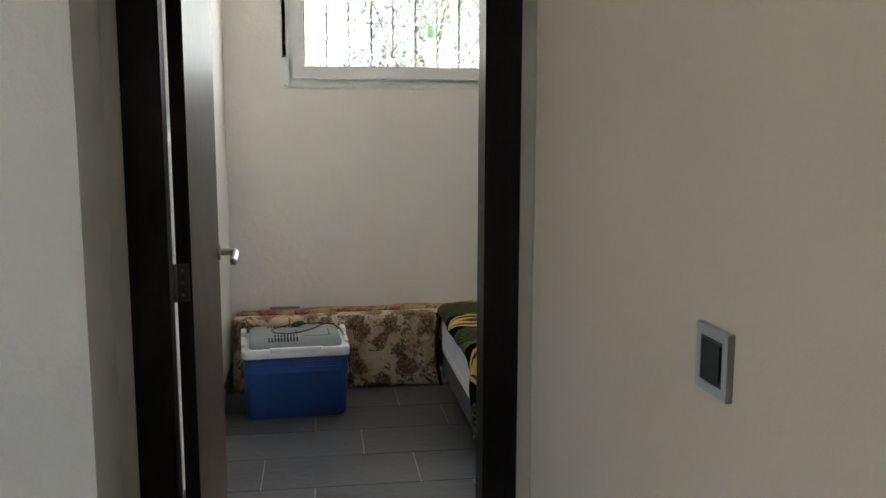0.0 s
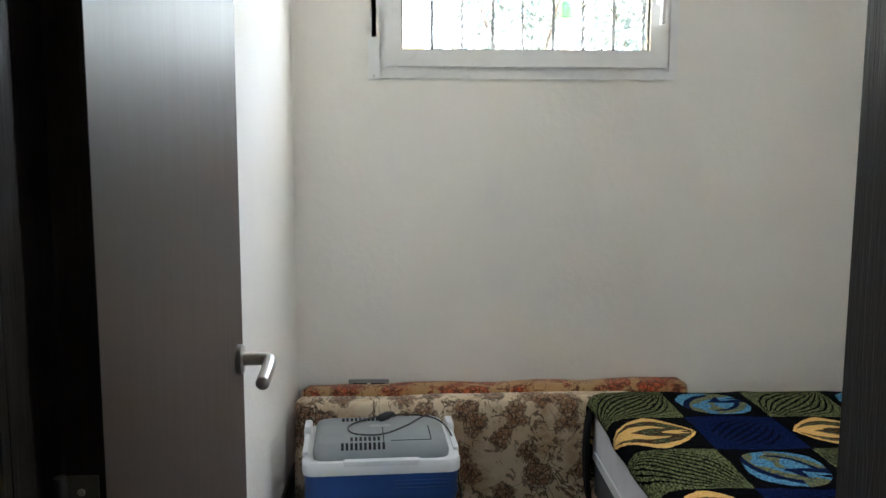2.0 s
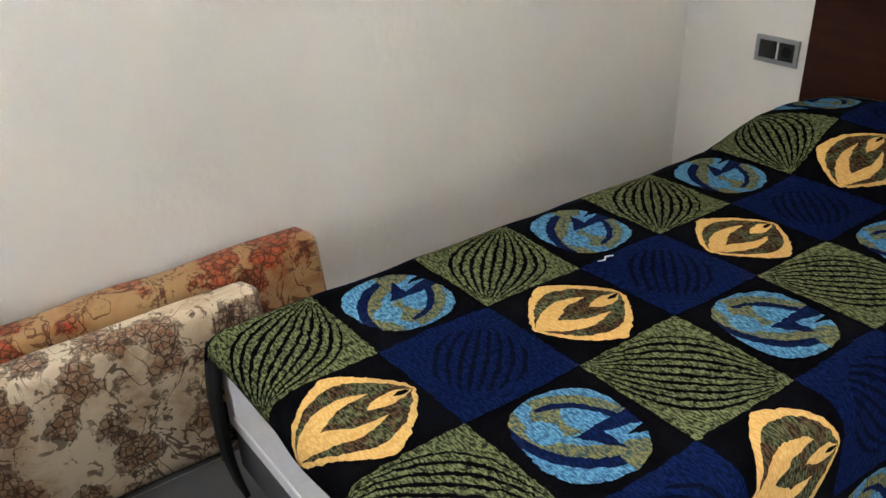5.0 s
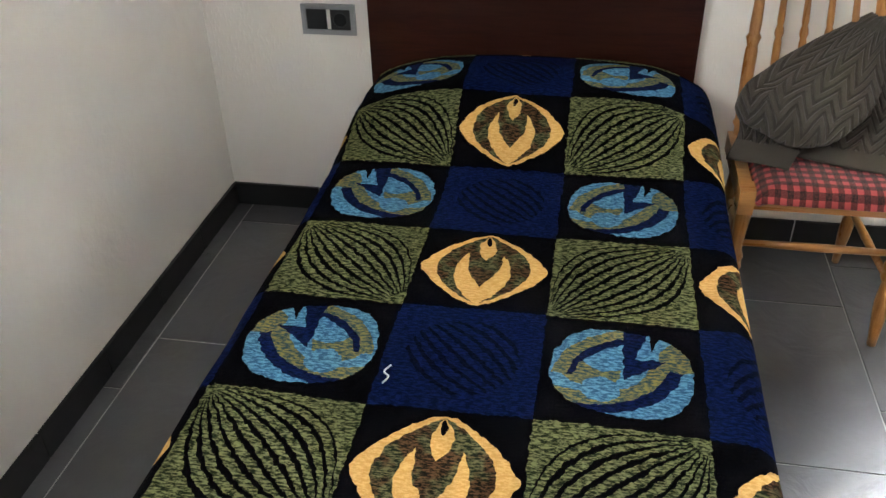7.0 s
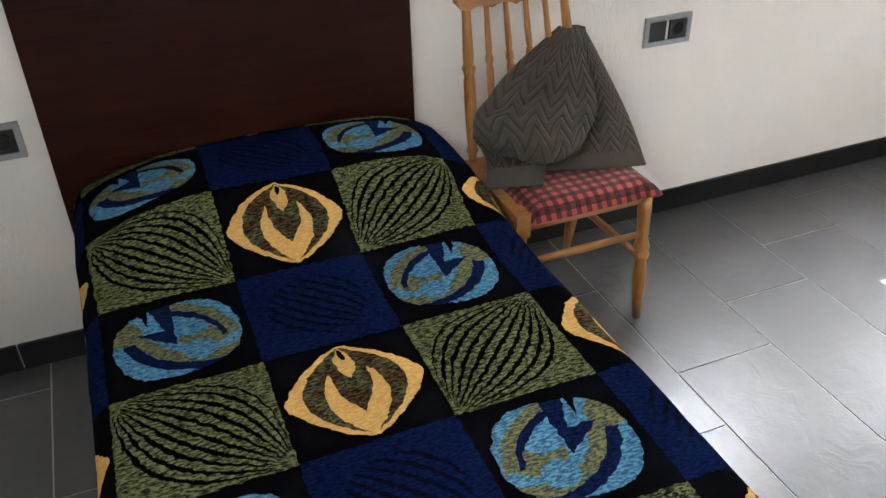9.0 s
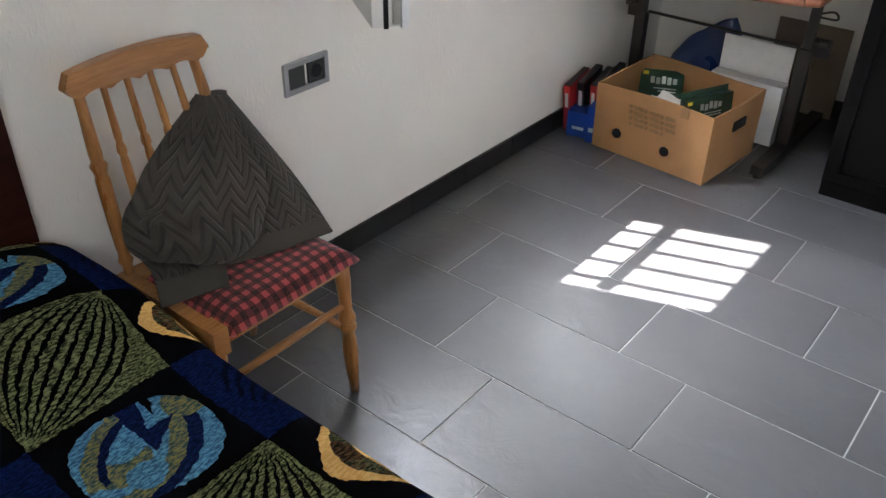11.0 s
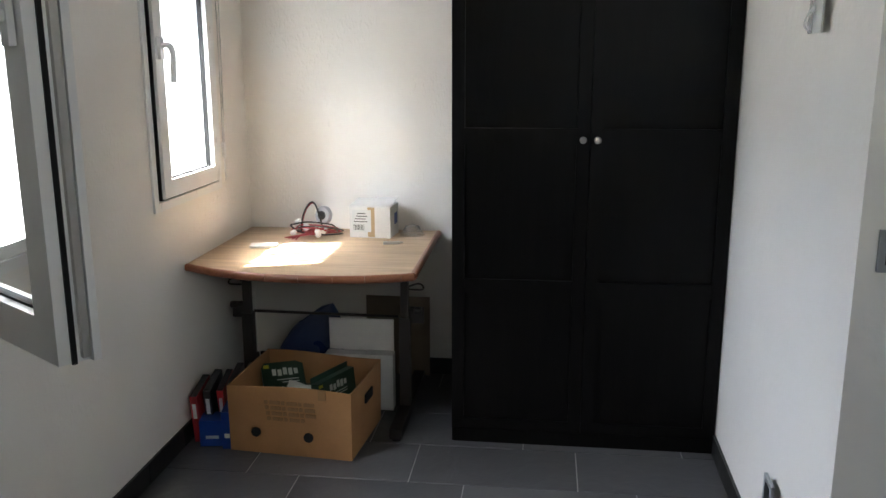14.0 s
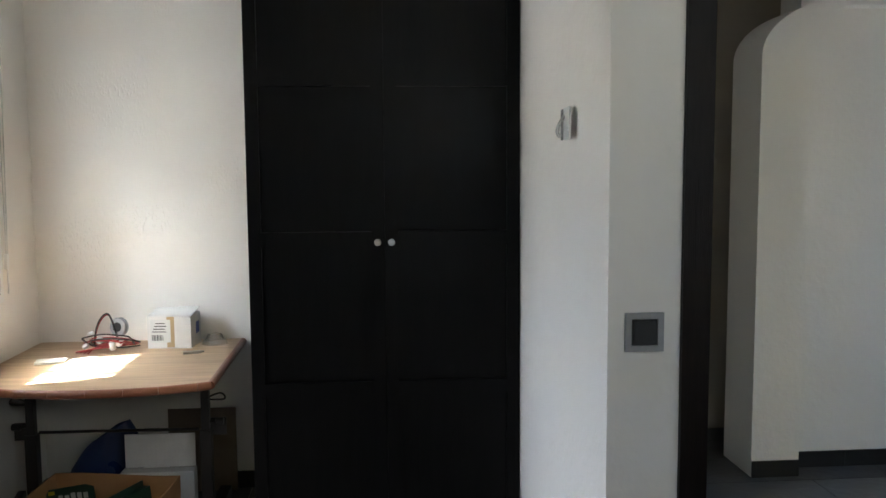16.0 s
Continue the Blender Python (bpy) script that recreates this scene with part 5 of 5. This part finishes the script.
for x, y, z, dx, dy, dz in ((0.012, 0.030, 0.050, 0.004, 0.020, 0.002), (-0.042, 0.055, 0.012, 0.0, 0.004, 0.036), (-0.060, 0.045, 0.030, -0.012, 0.010, 0.022), (0.060, 0.000, 0.062, 0.004, 0.004, 0.016), (0.070, 0.035, 0.020, 0.006, 0.006, 0.014)):
    part("lamp_holder", rod((x, y, z), (x + dx, y + dy, z + dz), ((0, 0.009), (0.2, 0.014), (0.8, 0.015), (1, 0.011)), 16), WHITEP, cab, "white lamp holder", smooth="auto")
for x, y, hx, hy, rz, n in ((2.450, -0.84, 0.055, 0.034, 10, 5), (2.335, -0.85, 0.036, 0.028, 14, 3), (2.320, -0.90, 0.030, 0.020, 32, 2), (2.245, -0.88, 0.042, 0.030, 6, 1)):
    pp = thing("card_stack", "small stack of pale cards in the sun on the desk", "cards", pose(x, y, TZ + 0.0005, 0, 0, rz), "card stacks on the desk")
    for i in range(n):
        part("card", box(-hx, -hy, 0.002 * i, hx, hy, 0.002 * i + 0.0017), WHITECARD, pp).rotation_euler[2] = 0.05 * (i % 3 - 1)
part_t = thing("steel_fitting", "small bright steel fitting on the desk", "fitting", pose(1.925, -0.95, TZ + 0.0005, 0, 0, 15))
part("fitting_body", box(-0.035, -0.010, 0, 0.035, 0.010, 0.010), STEEL, part_t, bevel=0.003)
part("fitting_pin", rod((-0.05, 0, 0.006), (-0.034, 0, 0.006), ((0, 0.004), (1, 0.004)), 10), STEEL, part_t)
pb = thing("plastic_bag", "crumpled clear plastic bag beside the parcel", "plastic bag", pose(1.865, -1.14, TZ + 0.001))
part("film", sheet(18, 12, lambda u, v: (0.055 * math.cos(math.tau * u) * (1 - 0.5 * v) + 0.008 * noise.noise((u * 9, v * 5, 0)), 0.045 * math.sin(math.tau * u) * (1 - 0.5 * v), 0.045 * v + 0.008 * noise.noise((u * 7, v * 4, 3)) * v)), CLEAR, pb)

# ---- outdoors ----
tagged(part("ground", box(-60, -60, -0.5, 60, 60, -0.25), CONCRETE), "pale sunlit ground round the house", "ground", kind="structure")
post = thing("garden_post", "beige concrete post with a green cap outside the window", "post", pose(0.73, 4.2, -0.25))
part("shaft", rod((0, 0, 0), (0, 0, 2.16), ((0, 0.035), (1, 0.033)), 16), BEIGEPOST, post, smooth="auto")
part("cap", rod((0, 0, 2.162), (0, 0, 2.24), ((0, 0.037), (0.85, 0.037), (1, 0.030)), 16), GREENCAP, post, smooth="auto")
yw = thing("neighbour_house", "yellow rendered house corner beyond the window", "house")
part("wall", box(-3.2, 4.6, -0.25, 0.02, 8.0, 3.2), YELLOW, yw)
part("roof", prism([(-3.4, 4.4), (0.2, 4.4), (0.2, 8.2), (-3.4, 8.2)], 3.2, 3.35), CONCRETE, yw)
tagged(part("garden_wall", box(5.2, -6, -0.25, 5.4, 8, 1.6), CONCRETE), "pale rendered garden wall beyond the east windows", "garden wall")


def leaf_mat():
    m = Mat("haze_paled_foliage", 0.6, spec=0.3)
    n = m.noise(m.coord(), 2.0, 3)
    # leaf greens paled well past real foliage: outdoor haze put into the colour
    m.color(m.mix(n.step(0.3, 0.7), (0.19, 0.215, 0.18), (0.26, 0.28, 0.24)))
    return m.m


LEAVES, BARK = leaf_mat(), paint("grey_bark", (0.13, 0.10, 0.075), 0.9, 0.2, 0.3)


def tree(x, y, h, spread, seed):
    r = random.Random(seed)
    t = thing("tree", "leafy garden tree seen beyond the barred window", "tree", pose(x, y, -0.25), "garden trees")
    part("trunk", rod((0, 0, 0), (0.15, 0.1, h * 0.6), ((0, 0.14), (0.5, 0.10), (1, 0.05)), 10), BARK, t)
    for k in range(5):
        a = k * 1.3
        part("limb", rod((0.08, 0.05, h * 0.35), (spread * 0.6 * math.cos(a), spread * 0.6 * math.sin(a), h * (0.6 + 0.06 * k)), ((0, 0.05), (1, 0.015)), 6), BARK, t)
    bm = bmesh.new()
    hubs = [(r.gauss(0, spread * 0.5), r.gauss(0, spread * 0.4), h * r.uniform(0.35, 1.0)) for _ in range(150)]
    for hx, hy, hz in hubs:
        for _ in range(36):
            c = Vector((hx + r.gauss(0, 0.26), hy + r.gauss(0, 0.26), hz + r.gauss(0, 0.20)))
            a, b = Vector((r.gauss(0, 1), r.gauss(0, 1), r.gauss(0, 1))).normalized() * 0.095, Vector((r.gauss(0, 1), r.gauss(0, 1), r.gauss(0, 1))).normalized() * 0.045
            bm.faces.new([bm.verts.new(c + q) for q in (-a, b, a, -b)])
    part("crown", bm, LEAVES, t)


tree(1.6, 13.0, 4.6, 1.7, 1)
tree(4.0, 15.0, 5.4, 2.0, 2)
tree(7.5, 14.0, 5.0, 1.8, 4)
tree(8.5, 3.2, 3.6, 1.3, 3)

# ---- skirting and floor tiles ----
def skirting(axis, face, s0, s1, out, hall=False):
    """A row of black skirting tiles on a wall face; out: the side that it stands out to."""
    t = thing("baseboard", "low black tile skirting", "baseboard", kind="structure")
    n = max(1, math.ceil((s1 - s0) / 0.305))
    step = (s1 - s0) / n
    for i in range(n):
        a, b = s0 + i * step + 0.0022, s0 + (i + 1) * step - 0.0022
        d0, d1 = sorted((face + out * 0.0005, face + out * 0.010))
        bm = box(a, d0, 0.0, b, d1, 0.078) if axis == "y" else box(d0, a, 0.0, d1, b, 0.078)
        part("skirting_tile", bm, SKIRT, t)


skirting("y", YN, XW + 0.011, XE - 0.011, -1)
skirting("x", XE, YS + 0.011, YN, -1)
skirting("y", YS, WX1 + 0.01, XE - 0.011, 1)
skirting("x", XW, YD, YN, 1)
bb = thing("baseboard", "low black tile skirting beside the wardrobe", "baseboard", kind="structure")
for f0, f1 in ((0.0, 0.498), (0.502, 1.0)):
    e = [(XA - 0.007 + (XB - XA + 0.002) * f, -0.54 + (YH + 0.54) * f) for f in (f0, f1)]
    part("skirting_tile", prism([(e[0][0] + 0.0005, e[0][1]), (e[0][0] + 0.010, e[0][1]), (e[1][0] + 0.010, e[1][1]), (e[1][0] + 0.0005, e[1][1])], 0, 0.078), SKIRT, bb)
part("skirting_tile", box(XB + 0.0005, YH, 0, XB + 0.010, YD, 0.078), SKIRT, bb)
skirting("y", YD, 0.480, XB, 1)
skirting("y", -1.26, -3.1, -0.811, 1)
skirting("y", -1.15, -0.81, -0.58, 1)
skirting("x", 0.495, -3.1, YH - 0.02, -1)

TL, TW, G = 0.597, 0.3000, 0.0019
floor = tagged(part("floor", box(-3.3, -3.3, -0.25, XE + 0.2, YN + 0.2, -0.0025), GROUT), "dark grey slate-look tile floor with pale joints", "floor", kind="structure")
whole = box(G, G, -0.0024, TL - G, TW - G, 0.0)
bmesh.ops.bevel(whole, geom=[e for e in whole.edges if all(v.co.z > -0.001 for v in e.verts)], offset=0.0008, segments=1, affect="EDGES")
tile_mesh = bpy.data.meshes.new("tile")
whole.to_mesh(tile_mesh)
whole.free()
tile_mesh.materials.append(TILE)
for j in range(-9, 11):
    y = 0.107 + j * TW
    first = 1.55 - 0.199 * (j - 0)
    first = first - TL * math.floor((first + 2.0) / TL)
    k = first - 2.0 - TL * 0
    x = k - TL
    while x < XE:
        x += TL
        inside = (XW - 0.02 < x + TL and x < XE and YD - TW < y < YN) or (XA - TL < x < XE and YS - TW < y < YD) or (x + TL > -1.9 and x < 0.6 and y < YH + TW)
        if inside and x > -2.2:
            o = new("tile", tile_mesh)
            o.parent, o.location = floor, (x, y, random.uniform(-0.0003, 0.0003))
